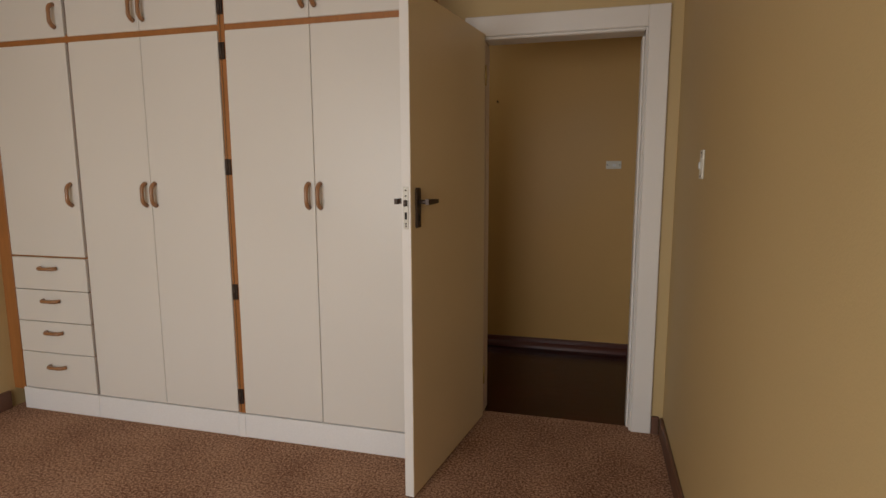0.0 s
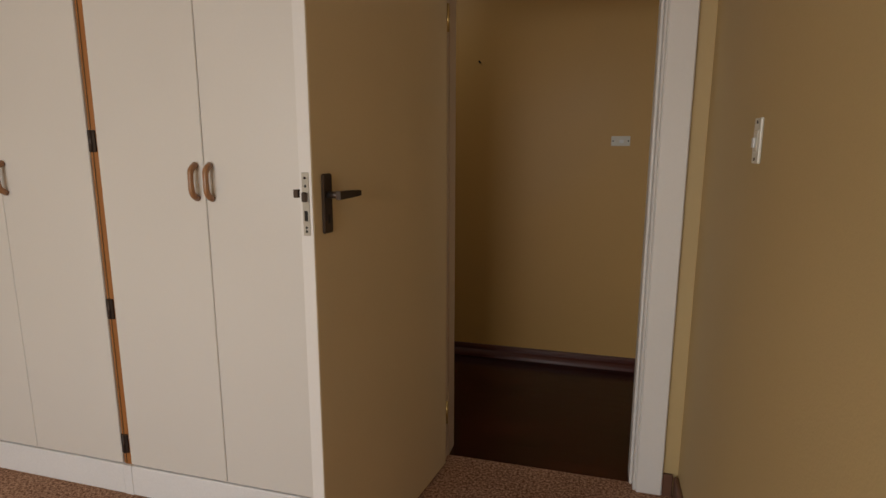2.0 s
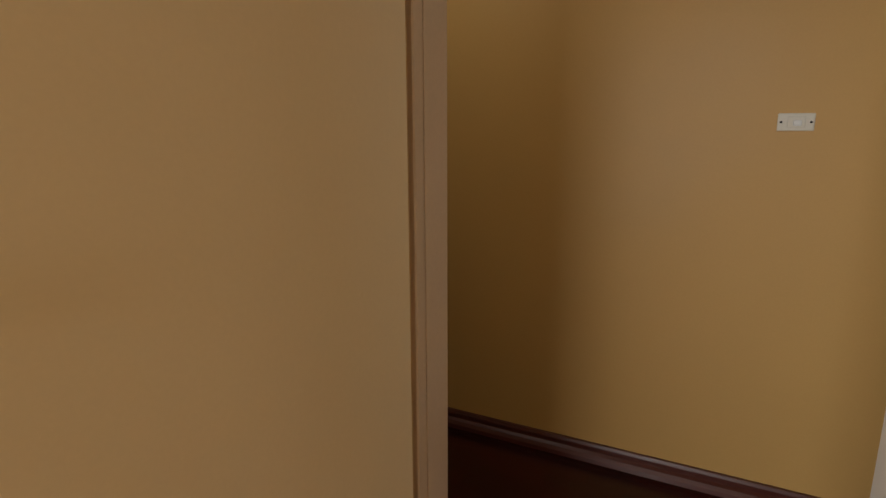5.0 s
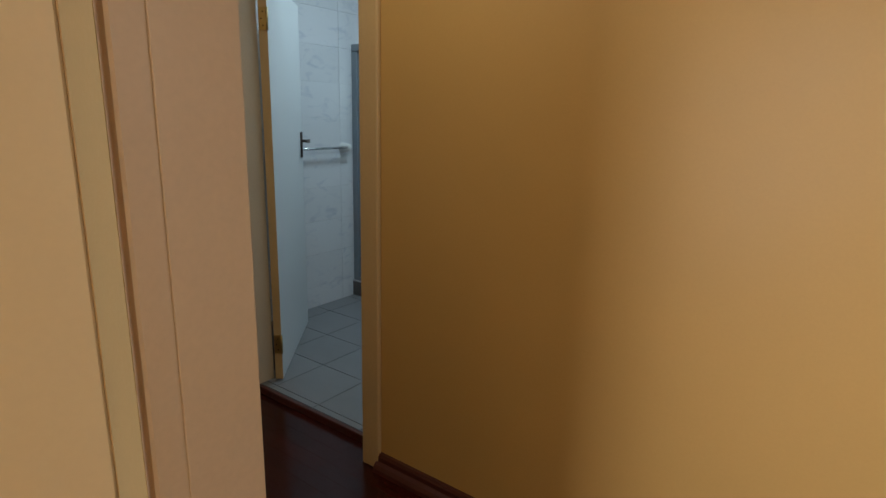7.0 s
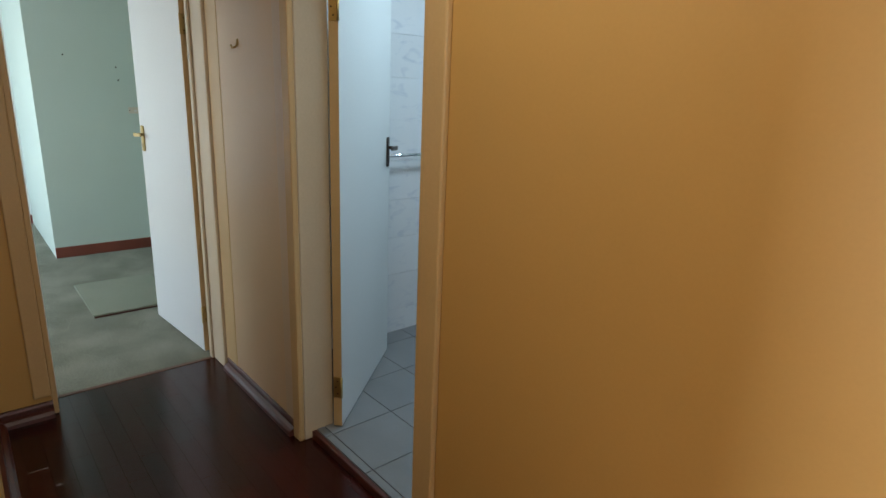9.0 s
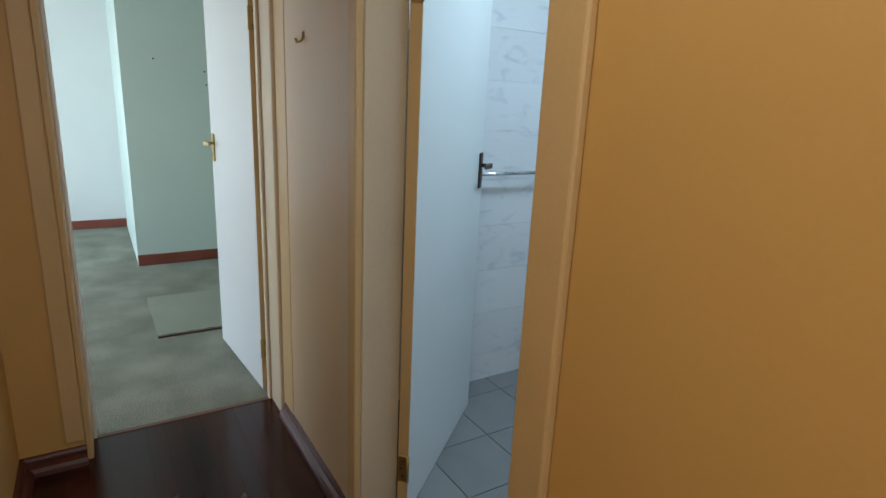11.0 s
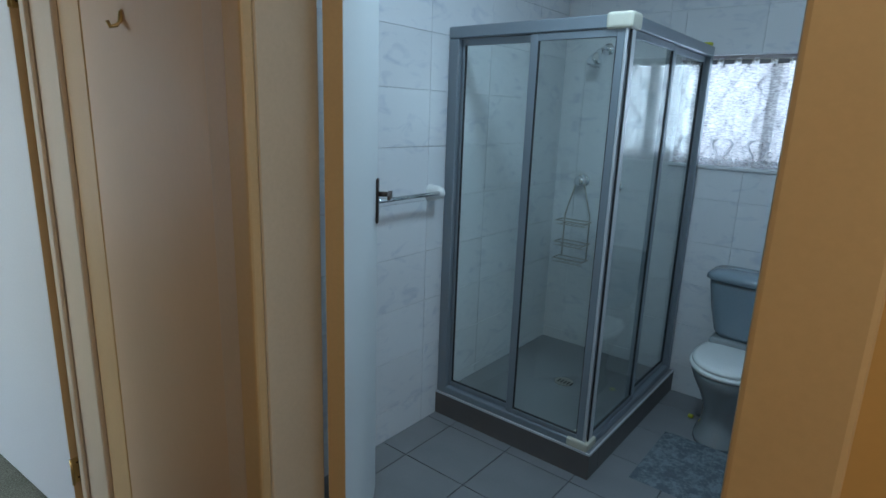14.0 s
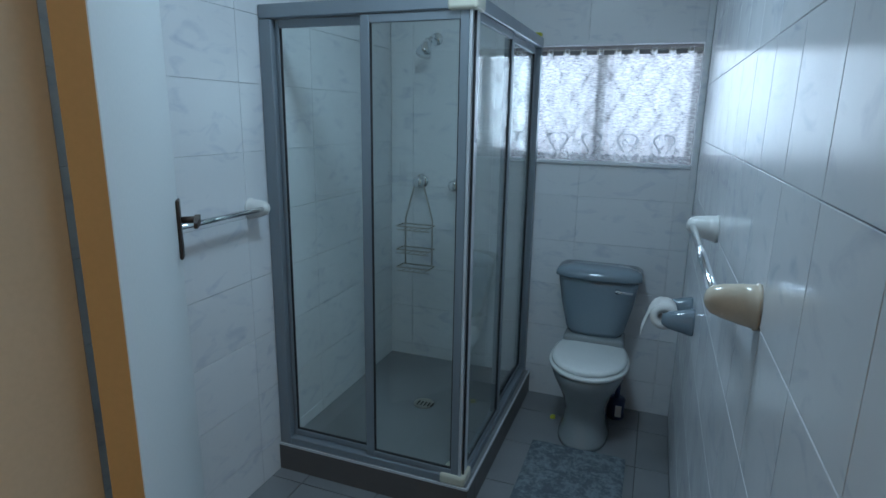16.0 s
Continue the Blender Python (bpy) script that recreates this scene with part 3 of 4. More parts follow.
boxpart("upright", (-1.923, -1.887, WF + 0.006, -0.004, 0.1255, 2.56), PINE, st, 0.002)
boxpart("plinth", (-1.9233, -1.8867, WF - 0.002, -0.05, 0.0, 0.124), KICKW, st, 0.0, "white painted plinth piece")
boxpart("groove", (-1.912, -1.909, WF + 0.004, WF + 0.0065, 0.13, 2.55), DARKGAP, st, 0.0)
for z in (2.10, 1.90, 1.365, 0.755, 0.215):
    hg = boxpart("hinge", (-1.921, -1.891, WF - 0.003, WF + 0.006, z - 0.038, z + 0.038), BRONZE, st, 0.002, "dark steel hinge")
    tubepart("knuckle", [(-1.906, WF - 0.004, z - 0.036), (-1.906, WF - 0.004, z + 0.036)], 0.005, BRONZE, hg)
sp = thing("wardrobe_side_panel", None, "varnished pine filler beside the drawers", "wardrobe panel")
boxpart("panel", (LW + 0.001, -3.336, WF + 0.01, -0.004, 0.107, 2.56), PINE, sp, 0.002)


def switch_plate(name, m, label, n=1):
    """A small plate switch that looks along its own -y."""
    ob = thing(name, m, label, "light switch")
    boxpart("plate", (-0.052, 0.052, -0.007, 0.0, -0.028, 0.028), PLAST, ob, 0.003, seg=2)
    boxpart("surround", (-0.024, 0.026, -0.0095, -0.0065, -0.018, 0.018), PLAST, ob, 0.0015)
    boxpart("rocker", (-0.008, 0.016, -0.014, -0.009, -0.012, 0.006), WPLAST, ob, 0.002)
    for sx in (-0.042, 0.042):
        tubepart("screw", [(sx, -0.0068, 0), (sx, -0.0082, 0)], 0.004, HOLE, ob, n=8)
    return ob


switch_plate("light_switch", pose(-0.087, HY - 0.0005, 1.377), "ivory light switch on the ochre passage wall")
switch_plate("light_switch", pose(RW - 0.0005, -0.71, 1.365) @ pose(0, 0, 0, 0, 0, -90) @ pose(0, 0, 0, 0, 90, 0), "ivory upright light switch on the cream wall")
switch_plate("light_switch", pose(GX + 0.0005, 1.64, 1.30, 0, 0, 90), "white double light switch on the green wall")
sc = thing("wall_socket", pose(-8.149, 0.22, 0.33, 0, 0, 90), "white wall socket above the skirting", "socket")
boxpart("plate", (-0.055, 0.055, -0.01, 0.0, -0.055, 0.055), WPLAST, sc, 0.004)
boxpart("plug", (-0.03, 0.03, -0.05, -0.01, -0.03, 0.03), WPLAST, sc, 0.01, seg=2)
nl = thing("wall_nail", None, "small dark nail in the ochre passage wall", "nail")
tubepart("nail", [(-0.92, HY, 1.84), (-0.92, HY - 0.02, 1.845)], 0.005, HOLE, nl)
for y, z in ((1.13, 1.75), (1.52, 1.67), (1.53, 1.56)):
    nn = thing("wall_nail", None, "small dark nail in the green wall", "nail")
    tubepart("nail", [(GX, y, z), (GX + 0.015, y, z + 0.003)], 0.006, HOLE, nn)

# green floor mat: a loose carpet offcut with a lifted edge
gm = thing("floor_mat", None, "loose pale green carpet offcut on the carpet", "mat")
bm = bmesh.new()
loft(bm, [[(-5.485 + 0.006 * math.sin(k * 2.1), 0.875 + k * 0.03, 0.001), (-4.70 + 0.008 * math.sin(k * 1.7), 0.875 + k * 0.03, 0.001), (-4.703 + 0.008 * math.sin(k * 1.7), 0.875 + k * 0.03, 0.017), (-5.485 + 0.006 * math.sin(k * 2.1), 0.875 + k * 0.03, 0.014)] for k in range(19)])
part("mat_body", bm, MATG, gm)
for d in ((-4.697, -4.690, 0.875, 1.41),):
    boxpart("bound_edge", (*d, 0.0005, 0.010), SKIRT, gm, 0.002, "dark strip along the mat's front edge")

# ---- bathroom things ----
KX, KY, KZ = -2.455, 2.757, 0.155
kb = thing("shower_kerb", None, "low tiled shower kerb with a pale metal edge trim", "shower kerb")
boxpart("front", (TL, KX, KY, KY + 0.10, -0.006, KZ - 0.006), KERBT, kb, 0.001)
boxpart("side", (KX - 0.10, KX, KY + 0.1005, TB, -0.006, KZ - 0.006), KERBT, kb, 0.001)
boxpart("top_tile", (TL, KX - 0.004, KY + 0.004, KY + 0.1, KZ - 0.0055, KZ), FTILE, kb, 0.001)
boxpart("top_tile", (KX - 0.1, KX - 0.004, KY + 0.1005, TB, KZ - 0.0055, KZ), FTILE, kb, 0.001)
boxpart("edge_trim", (TL, KX, KY - 0.002, KY + 0.006, KZ - 0.008, KZ + 0.002), ALUL, kb, 0.001, "pale aluminium edge trim")
boxpart("edge_trim", (KX - 0.006, KX + 0.002, KY + 0.0065, TB, KZ - 0.008, KZ + 0.002), ALUL, kb, 0.001, "pale aluminium edge trim")
tr = thing("shower_floor", None, "dark grey tiled shower floor with a drain", "shower floor")
boxpart("slab", (TL, KX - 0.1005, KY + 0.1005, TB, -0.006, 0.132), FTILE, tr, 0.001)
bm = bmesh.new()
tube(bm, [(-2.87, 3.335, 0.132), (-2.87, 3.335, 0.136)], 0.05, 24)
dr = part("drain", bm, STEEL, tr, "round steel drain")
for k in range(5):
    boxpart("slot", (-2.90 + k * 0.018, -2.892 + k * 0.018, 3.31, 3.35, 0.1361, 0.1366), HOLE, dr, 0.0)

# shower screen: two sliding pairs on a corner
SX, SY, SZ0, SZ1 = -2.494, 2.782, KZ, 1.892
ss = thing("shower_enclosure", None, "corner shower enclosure with grey aluminium frame and clear glass", "shower")
PX0 = TL + 0.001
boxpart("wall_post", (PX0, PX0 + 0.052, SY - 0.016, SY + 0.03, SZ0, SZ1 - 0.05), ALU, ss, 0.003)
boxpart("wall_post", (SX - 0.03, SX + 0.016, TB - 0.045, TB - 0.001, SZ0, SZ1 - 0.05), ALU, ss, 0.003)
boxpart("top_rail", (PX0, SX + 0.018, SY - 0.018, SY + 0.034, SZ1 - 0.048, SZ1), ALU, ss, 0.004)
boxpart("top_rail", (SX - 0.034, SX + 0.018, SY + 0.035, TB - 0.001, SZ1 - 0.048, SZ1), ALU, ss, 0.004)
boxpart("bottom_rail", (PX0 + 0.052, SX + 0.018, SY - 0.018, SY + 0.034, SZ0, SZ0 + 0.034), ALU, ss, 0.004)
boxpart("bottom_rail", (SX - 0.034, SX + 0.018, SY + 0.035, TB - 0.046, SZ0, SZ0 + 0.034), ALU, ss, 0.004)


def shower_panel(axis, a0, a1, at, left_w, right_w, mats=(ALU, ALU), name="panel"):
    """One glazed leaf; its stiles, rails and pane."""
    z0, z1 = SZ0 + 0.036, SZ1 - 0.05

    def d(u0, u1, t, zz0, zz1):
        return (u0, u1, at - t, at + t, zz0, zz1) if axis == "x" else (at - t, at + t, u0, u1, zz0, zz1)
    p = boxpart(name, d(a0, a0 + left_w, 0.009, z0, z1), mats[0], ss, 0.002)
    boxpart("stile", d(a1 - right_w, a1, 0.009, z0, z1), mats[1], p, 0.002)
    boxpart("rail", d(a0 + left_w, a1 - right_w, 0.008, z1 - 0.028, z1), ALU, p, 0.002)
    boxpart("rail", d(a0 + left_w, a1 - right_w, 0.008, z0, z0 + 0.024), ALU, p, 0.002)
    boxpart("seal", d(a0 + left_w, a0 + left_w + 0.004, 0.005, z0 + 0.024, z1 - 0.028), RUBBER, p, 0.0)
    boxpart("seal", d(a1 - right_w - 0.004, a1 - right_w, 0.005, z0 + 0.024, z1 - 0.028), RUBBER, p, 0.0)
    boxpart("seal", d(a0 + left_w + 0.004, a1 - right_w - 0.004, 0.005, z0 + 0.024, z0 + 0.028), RUBBER, p, 0.0)
    gl = boxpart("pane", d(a0 + left_w + 0.004, a1 - right_w - 0.004, 0.0025, z0 + 0.028, z1 - 0.028), GLASS, p, 0.0, "clear glass pane")
    gl.visible_shadow = False
    return p


shower_panel("x", PX0 + 0.053, -2.872, SY + 0.018, 0.016, 0.022)
shower_panel("x", -2.884, SX - 0.003, SY - 0.004, 0.034, 0.030)
shower_panel("y", SY + 0.02, 3.30, SX + 0.004, 0.030, 0.030, (ALUL, ALU))
shower_panel("y", 3.285, TB - 0.047, SX - 0.016, 0.024, 0.016)
boxpart("corner_strip", (SX - 0.002, SX + 0.008, SY - 0.0165, SY - 0.008, SZ0 + 0.036, SZ1 - 0.05), ALUL, ss, 0.002, "bare aluminium closing strip")
boxpart("corner_strip", (SX + 0.0085, SX + 0.0155, SY + 0.0005, SY + 0.0105, SZ0 + 0.036, SZ1 - 0.05), RUBBER, ss, 0.002, "dark closing seal")
for z0, z1 in ((SZ1 - 0.052, SZ1 + 0.007), (SZ0 - 0.0, SZ0 + 0.042)):
    boxpart("corner_cap", (SX - 0.075, SX + 0.026, SY - 0.026, SY + 0.07, z0, z1), CORNER, ss, 0.012, "ivory plastic corner cap", 3)
boxpart("rail_clip", (SX - 0.02, SX + 0.021, TB - 0.09, TB - 0.05, SZ1 + 0.0005, SZ1 + 0.014), YELLOW, ss, 0.003, "small yellow plastic clip")

sh = thing("overhead_shower", None, "chrome overhead shower on a short wall arm", "shower")
tubepart("arm", [(-3.03, TB, 1.90), (-3.03, TB - 0.06, 1.905), (-3.035, TB - 0.11, 1.88)], 0.011, CHROME, sh)
bm = bmesh.new()
tube(bm, [(-3.03, TB, 1.90), (-3.03, TB - 0.012, 1.90)], 0.032, 18)
part("rose_plate", bm, CHROME, sh, "", True)
bm = bmesh.new()
tube(bm, [(-3.035, TB - 0.105, 1.885), (-3.038, TB - 0.125, 1.86), (-3.042, TB - 0.15, 1.82), (-3.043, TB - 0.155, 1.81)], [0.016, 0.024, 0.042, 0.04], 20)
part("head", bm, CHROME, sh, "", True)


def tap(x, z):
    ob = thing("shower_tap", None, "round chrome shower tap on the tiled wall", "tap", "shower taps")
    bm = bmesh.new()
    tube(bm, [(x, TB, z), (x, TB - 0.01, z), (x, TB - 0.014, z)], [0.036, 0.036, 0.02], 20)
    part("flange", bm, CHROME, ob, "", True)
    bm = bmesh.new()
    tube(bm, [(x, TB - 0.014, z), (x, TB - 0.03, z), (x, TB - 0.04, z), (x, TB - 0.07, z), (x, TB - 0.078, z)], [0.014, 0.02, 0.032, 0.03, 0.018], 16)
    part("knob", bm, CHROME, ob, "", True)


tap(-3.105, 1.165)
tap(-2.90, 1.155)
cd = thing("shower_caddy", None, "chrome wire caddy hanging from the shower tap", "shower caddy")
cy = TB - 0.05
tubepart("hanger", [(-3.185, cy, 0.70), (-3.185, cy, 0.96), (-3.16, cy, 1.05), (-3.12, cy, 1.185), (-3.105, cy, 1.205), (-3.09, cy, 1.185), (-3.05, cy, 1.05), (-3.025, cy, 0.96), (-3.025, cy, 0.70)], 0.004, STEEL, cd)
for z in (0.93, 0.80, 0.70):
    bk = tubepart("basket", [(-3.20, cy, z), (-3.20, cy - 0.085, z), (-3.01, cy - 0.085, z), (-3.01, cy, z), (-3.20, cy, z)], 0.0035, STEEL, cd)
    for k in range(5):
        tubepart("wire", [(-3.17 + k * 0.032, cy, z - 0.02), (-3.17 + k * 0.032, cy - 0.085, z - 0.02)], 0.002, STEEL, bk, n=6)
    tubepart("wire", [(-3.20, cy - 0.085, z - 0.02), (-3.01, cy - 0.085, z - 0.02)], 0.0025, STEEL, bk, n=6)

# toilet
TX = -2.118
to = thing("toilet", None, "blue-grey close-coupled toilet with a white closed seat", "toilet")
bm = bmesh.new()
loft(bm, [oval(TX, 3.56, FZ + 0.0005, 0.118, 0.20, 32, 2.4), oval(TX, 3.56, FZ + 0.02, 0.116, 0.198, 32, 2.4), oval(TX, 3.575, 0.10, 0.098, 0.165, 32, 2.2), oval(TX, 3.58, 0.19, 0.098, 0.17, 32, 2.1), oval(TX, 3.57, 0.27, 0.125, 0.20, 32, 2.1), oval(TX, 3.56, 0.34, 0.158, 0.228, 32, 2.1), oval(TX, 3.555, 0.385, 0.172, 0.24, 32, 2.1), oval(TX, 3.555, 0.398, 0.17, 0.238, 32, 2.1)])
part("bowl", bm, GREYC2, to, "grey ceramic bowl and foot", True)
bm = bmesh.new()
loft(bm, [oval(TX, 3.555, 0.399, 0.172, 0.236, 40, 2.1), oval(TX, 3.555, 0.403, 0.182, 0.245, 40, 2.1), oval(TX, 3.555, 0.414, 0.182, 0.245, 40, 2.1), oval(TX, 3.555, 0.418, 0.176, 0.24, 40, 2.1)])
part("seat", bm, SEATW, to, "white plastic seat ring", True)
bm = bmesh.new()
loft(bm, [oval(TX, 3.56, 0.4185, 0.166, 0.228, 40, 2.15), oval(TX, 3.56, 0.423, 0.173, 0.234, 40, 2.15), oval(TX, 3.56, 0.435, 0.172, 0.233, 40, 2.15), oval(TX, 3.565, 0.445, 0.155, 0.215, 40, 2.15), oval(TX, 3.57, 0.449, 0.10, 0.15, 40, 2.15)])
part("lid", bm, SEATW, to, "white plastic closed lid", True)
for sx in (-0.075, 0.075):
    boxpart("seat_hinge", (TX + sx - 0.018, TX + sx + 0.018, 3.755, 3.79, 0.40, 0.44), SEATW, to, 0.006, seg=2)
boxpart("cistern_shelf", (TX - 0.145, TX + 0.145, 3.66, TB - 0.03, 0.37, 0.475), GREYC2, to, 0.02, seg=3)


def slab_ring(z, wf, wb, yf, yb, bulge):
    out = []
    for k in range(13):
        u = -1 + k / 6
        out.append((TX + u * wf, yf + bulge * (u * u) + 0.022 * abs(u) ** 14, z))
    out += [(TX + wb, yb, z), (TX - wb, yb, z)]
    return out


bm = bmesh.new()
loft(bm, [slab_ring(0.476, 0.125, 0.125, 3.685, TB - 0.02, 0.02), slab_ring(0.50, 0.138, 0.138, 3.675, TB - 0.02, 0.025), slab_ring(0.63, 0.168, 0.168, 3.665, TB - 0.02, 0.03), slab_ring(0.740, 0.185, 0.185, 3.66, TB - 0.02, 0.03), slab_ring(0.763, 0.187, 0.187, 3.66, TB - 0.02, 0.03)])
part("cistern", bm, GREYC, to, "blue-grey ceramic cistern", True)
bm = bmesh.new()
loft(bm, [slab_ring(0.765, 0.196, 0.196, 3.650, TB - 0.012, 0.03), slab_ring(0.772, 0.202, 0.202, 3.642, TB - 0.01, 0.03), slab_ring(0.794, 0.199, 0.199, 3.646, TB - 0.01, 0.03), slab_ring(0.811, 0.17, 0.17, 3.665, TB - 0.02, 0.03), slab_ring(0.819, 0.12, 0.12, 3.69, TB - 0.04, 0.02)])
part("cistern_lid", bm, GREYC, to, "domed cistern lid", True)
lv = tubepart("flush_lever", [(TX + 0.095, 3.672, 0.725), (TX + 0.095, 3.648, 0.725), (TX + 0.11, 3.645, 0.725), (TX + 0.165, 3.65, 0.723)], [0.011, 0.011, 0.006, 0.006], CHROME, to, "chrome flush lever")

br = thing("toilet_brush", None, "navy and white toilet brush behind the toilet", "toilet brush")
bm = bmesh.new()
tube(bm, [(-1.985, 3.755, FZ + 0.0005), (-1.985, 3.755, 0.047), (-1.985, 3.755, 0.07), (-1.985, 3.755, 0.13), (-1.985, 3.755, 0.14)], [0.045, 0.048, 0.042, 0.046, 0.04], 16)
part("holder", bm, BLUEPL, br, "navy plastic holder", True)
tubepart("brush_stem", [(-1.985, 3.755, 0.14), (-1.978, 3.755, 0.22), (-1.965, 3.75, 0.27)], [0.014, 0.011, 0.013], BLUEPL, br)
boxpart("label", (-1.985, -1.955, 3.700, 3.707, 0.06, 0.12), WPLAST, br, 0.002, "white patch")
sp2 = thing("sponge", None, "small yellow sponge on the bathroom floor", "sponge")
boxpart("block", (-2.29, -2.265, 3.60, 3.625, FZ + 0.0003, FZ + 0.016), YELLOW, sp2, 0.005, seg=2)

mt = thing("bath_mat", None, "blue-grey tufted bath mat in front of the toilet", "mat")
bm = bmesh.new()
nx, ny = 26, 30
gv = [[bm.verts.new((-2.33 + 0.42 * i / nx, 2.90 + 0.48 * j / ny, FZ + 0.012 + 0.008 * noise.noise(Vector((i * 0.55, j * 0.55, 2)))) if 0 < i < nx and 0 < j < ny else (-2.33 + 0.42 * i / nx, 2.90 + 0.48 * j / ny, FZ + 0.001)) for j in range(ny + 1)] for i in range(nx + 1)]
for i in range(nx):
    for j in range(ny):
        bm.faces.new((gv[i][j], gv[i + 1][j], gv[i + 1][j + 1], gv[i][j + 1]))
part("mat_body", bm, MATB, mt, "", True)


def towel_rail(label, wall_x, sign, y0, y1, z, big_near):
    """A chrome bar between two ceramic brackets on a side wall; sign: the way into the room."""
    ob = thing("towel_rail", None, label, "towel rail", "towel rails")
    bx = wall_x + sign * 0.066
    tubepart("bar", [(bx, y0, z), (bx, y1, z)], 0.0095, CHROME, ob, "chrome bar", 14)
    for y, big in ((y0, big_near), (y1, False)):
        bm = bmesh.new()
        rings = []
        for u, rz, ry in ((0.0, 0.039, 0.032), (0.006, 0.040, 0.033), (0.0065, 0.037, 0.030), (0.03, 0.034, 0.028), (0.055, 0.029, 0.025), (0.072, 0.023, 0.021), (0.080, 0.014, 0.013), (0.083, 0.004, 0.004)):
            rings.append([(wall_x + sign * u, y + ry * math.cos(a), z - 0.006 * (1 - u / 0.083) + rz * math.sin(a)) for a in (2 * math.pi * k / 20 for k in range(20))])
        loft(bm, rings)
        part("bracket", bm, CREAMC if big else WPLAST, ob, "rounded ceramic bracket", True)
    return ob


towel_rail("chrome towel rail with cream brackets on the tiled wall", TR, -1, 1.99, 2.71, 1.228, True)
towel_rail("chrome towel rail with white brackets beside the shower", TL, 1, 2.12, 2.665, 1.178, False)

rh = thing("toilet_roll_holder", None, "grey ceramic roll holder on the tiled wall", "toilet roll holder")
RY, RZ = 3.16, 0.812
for y in (RY - 0.075, RY + 0.075):
    bm = bmesh.new()
    loft(bm, [[(TR - u, y + r * 0.62 * math.cos(a), RZ + r * math.sin(a)) for a in (2 * math.pi * k / 18 for k in range(18))] for u, r in ((0.0, 0.05), (0.008, 0.051), (0.05, 0.04), (0.085, 0.032), (0.105, 0.02), (0.108, 0.008))])
    part("arm", bm, GREYC, rh, "", True)
tubepart("spindle", [(TR - 0.085, RY - 0.07, RZ), (TR - 0.085, RY + 0.07, RZ)], 0.01, WPLAST, rh)
tr2 = thing("toilet_roll", None, "white toilet paper roll with a hanging sheet", "toilet roll")
bm = bmesh.new()
cxr = TR - 0.1
ro, ri = 0.048, 0.02
ringA = []
for y in (RY - 0.052, RY + 0.052):
    ringA.append(([bm.verts.new((cxr + ro * math.cos(a), y, RZ + ro * math.sin(a))) for a in (2 * math.pi * k / 28 for k in range(28))], [bm.verts.new((cxr + ri * math.cos(a), y, RZ + ri * math.sin(a))) for a in (2 * math.pi * k / 28 for k in range(28))]))
for k in range(28):
    j = (k + 1) % 28
    (o0, i0), (o1, i1) = ringA
    bm.faces.new((o0[k], o0[j], o1[j], o1[k]))
    bm.faces.new((i0[k], i1[k], i1[j], i0[j]))
    bm.faces.new((o0[k], i0[k], i0[j], o0[j]))
    bm.faces.new((o1[k], o1[j], i1[j], i1[k]))
part("roll", bm, PAPER, tr2, "", True)
bm = bmesh.new()
loft(bm, [[(cxr - ro * math.cos(a) * s - e, y, RZ + ro * math.sin(a) * s + dz) for y, s in ((RY - 0.05, 1.01), (RY + 0.05, 1.01), (RY + 0.05, 1.04), (RY - 0.05, 1.04))] for a, e, dz in ((1.2, 0, 0), (0.8, 0, 0), (0.4, 0, 0), (0.1, 0.003, 0), (0, 0.012, -0.03), (0, 0.022, -0.06), (0, 0.026, -0.085))])
part("loose_sheet", bm, PAPER, tr2)

# window with frame, burglar bars, rod and lace
wn = thing("window_bathroom", None, "small frosted bathroom window with a lattice and lace", "window", kind="structure")
WY = TB + 0.06
for d in ((WX0, WX1, WY, WY + 0.04, WZ0, WZ0 + 0.035), (WX0, WX1, WY, WY + 0.04, WZ1 - 0.035, WZ1), (WX0, WX0 + 0.035, WY, WY + 0.04, WZ0 + 0.035, WZ1 - 0.035), (WX1 - 0.03, WX1, WY, WY + 0.04, WZ0 + 0.035, WZ1 - 0.035), (-2.222, -2.172, WY - 0.004, WY + 0.042, WZ0 + 0.035, WZ1 - 0.035)):
    boxpart("window_frame", d, WFRAME, wn, 0.003)
for a, b in ((WX0 + 0.035, -2.222), (-2.172, WX1 - 0.03)):
    pane = boxpart("pane", (a, b, WY + 0.018, WY + 0.022, WZ0 + 0.035, WZ1 - 0.035), WGLASS, wn, 0.0)
    pane.visible_shadow = False
boxpart("window_sill", (WX0 - 0.0, WX1, TB - 0.012, WY, WZ0 - 0.016, WZ0 + 0.004), TILE, wn, 0.004, "tiled sill")
for k in range(-4, 11):
    for s in (-1, 1):
        x = WX0 + 0.02 + k * 0.115
        a, b = (x, WZ0 + 0.03), (x + s * 0.30, WZ1 - 0.03)
        pts = []
        for u in range(11):
            px, pz = a[0] + (b[0] - a[0]) * u / 10, a[1] + (b[1] - a[1]) * u / 10
            if WX0 + 0.03 < px < WX1 - 0.03:
                pts.append((px, WY - 0.01 - 0.004 * s, pz))
        if len(pts) > 1:
            tubepart("lattice_bar", pts, 0.0038, BARS, wn, n=6)
cu = thing("lace_curtain", None, "white lace net curtain on a rod, gathered", "curtain")
tubepart("rod", [(WX0 + 0.002, TB + 0.022, WZ1 - 0.028), (WX1 - 0.002, TB + 0.022, WZ1 - 0.028)], 0.008, STEEL, cu)


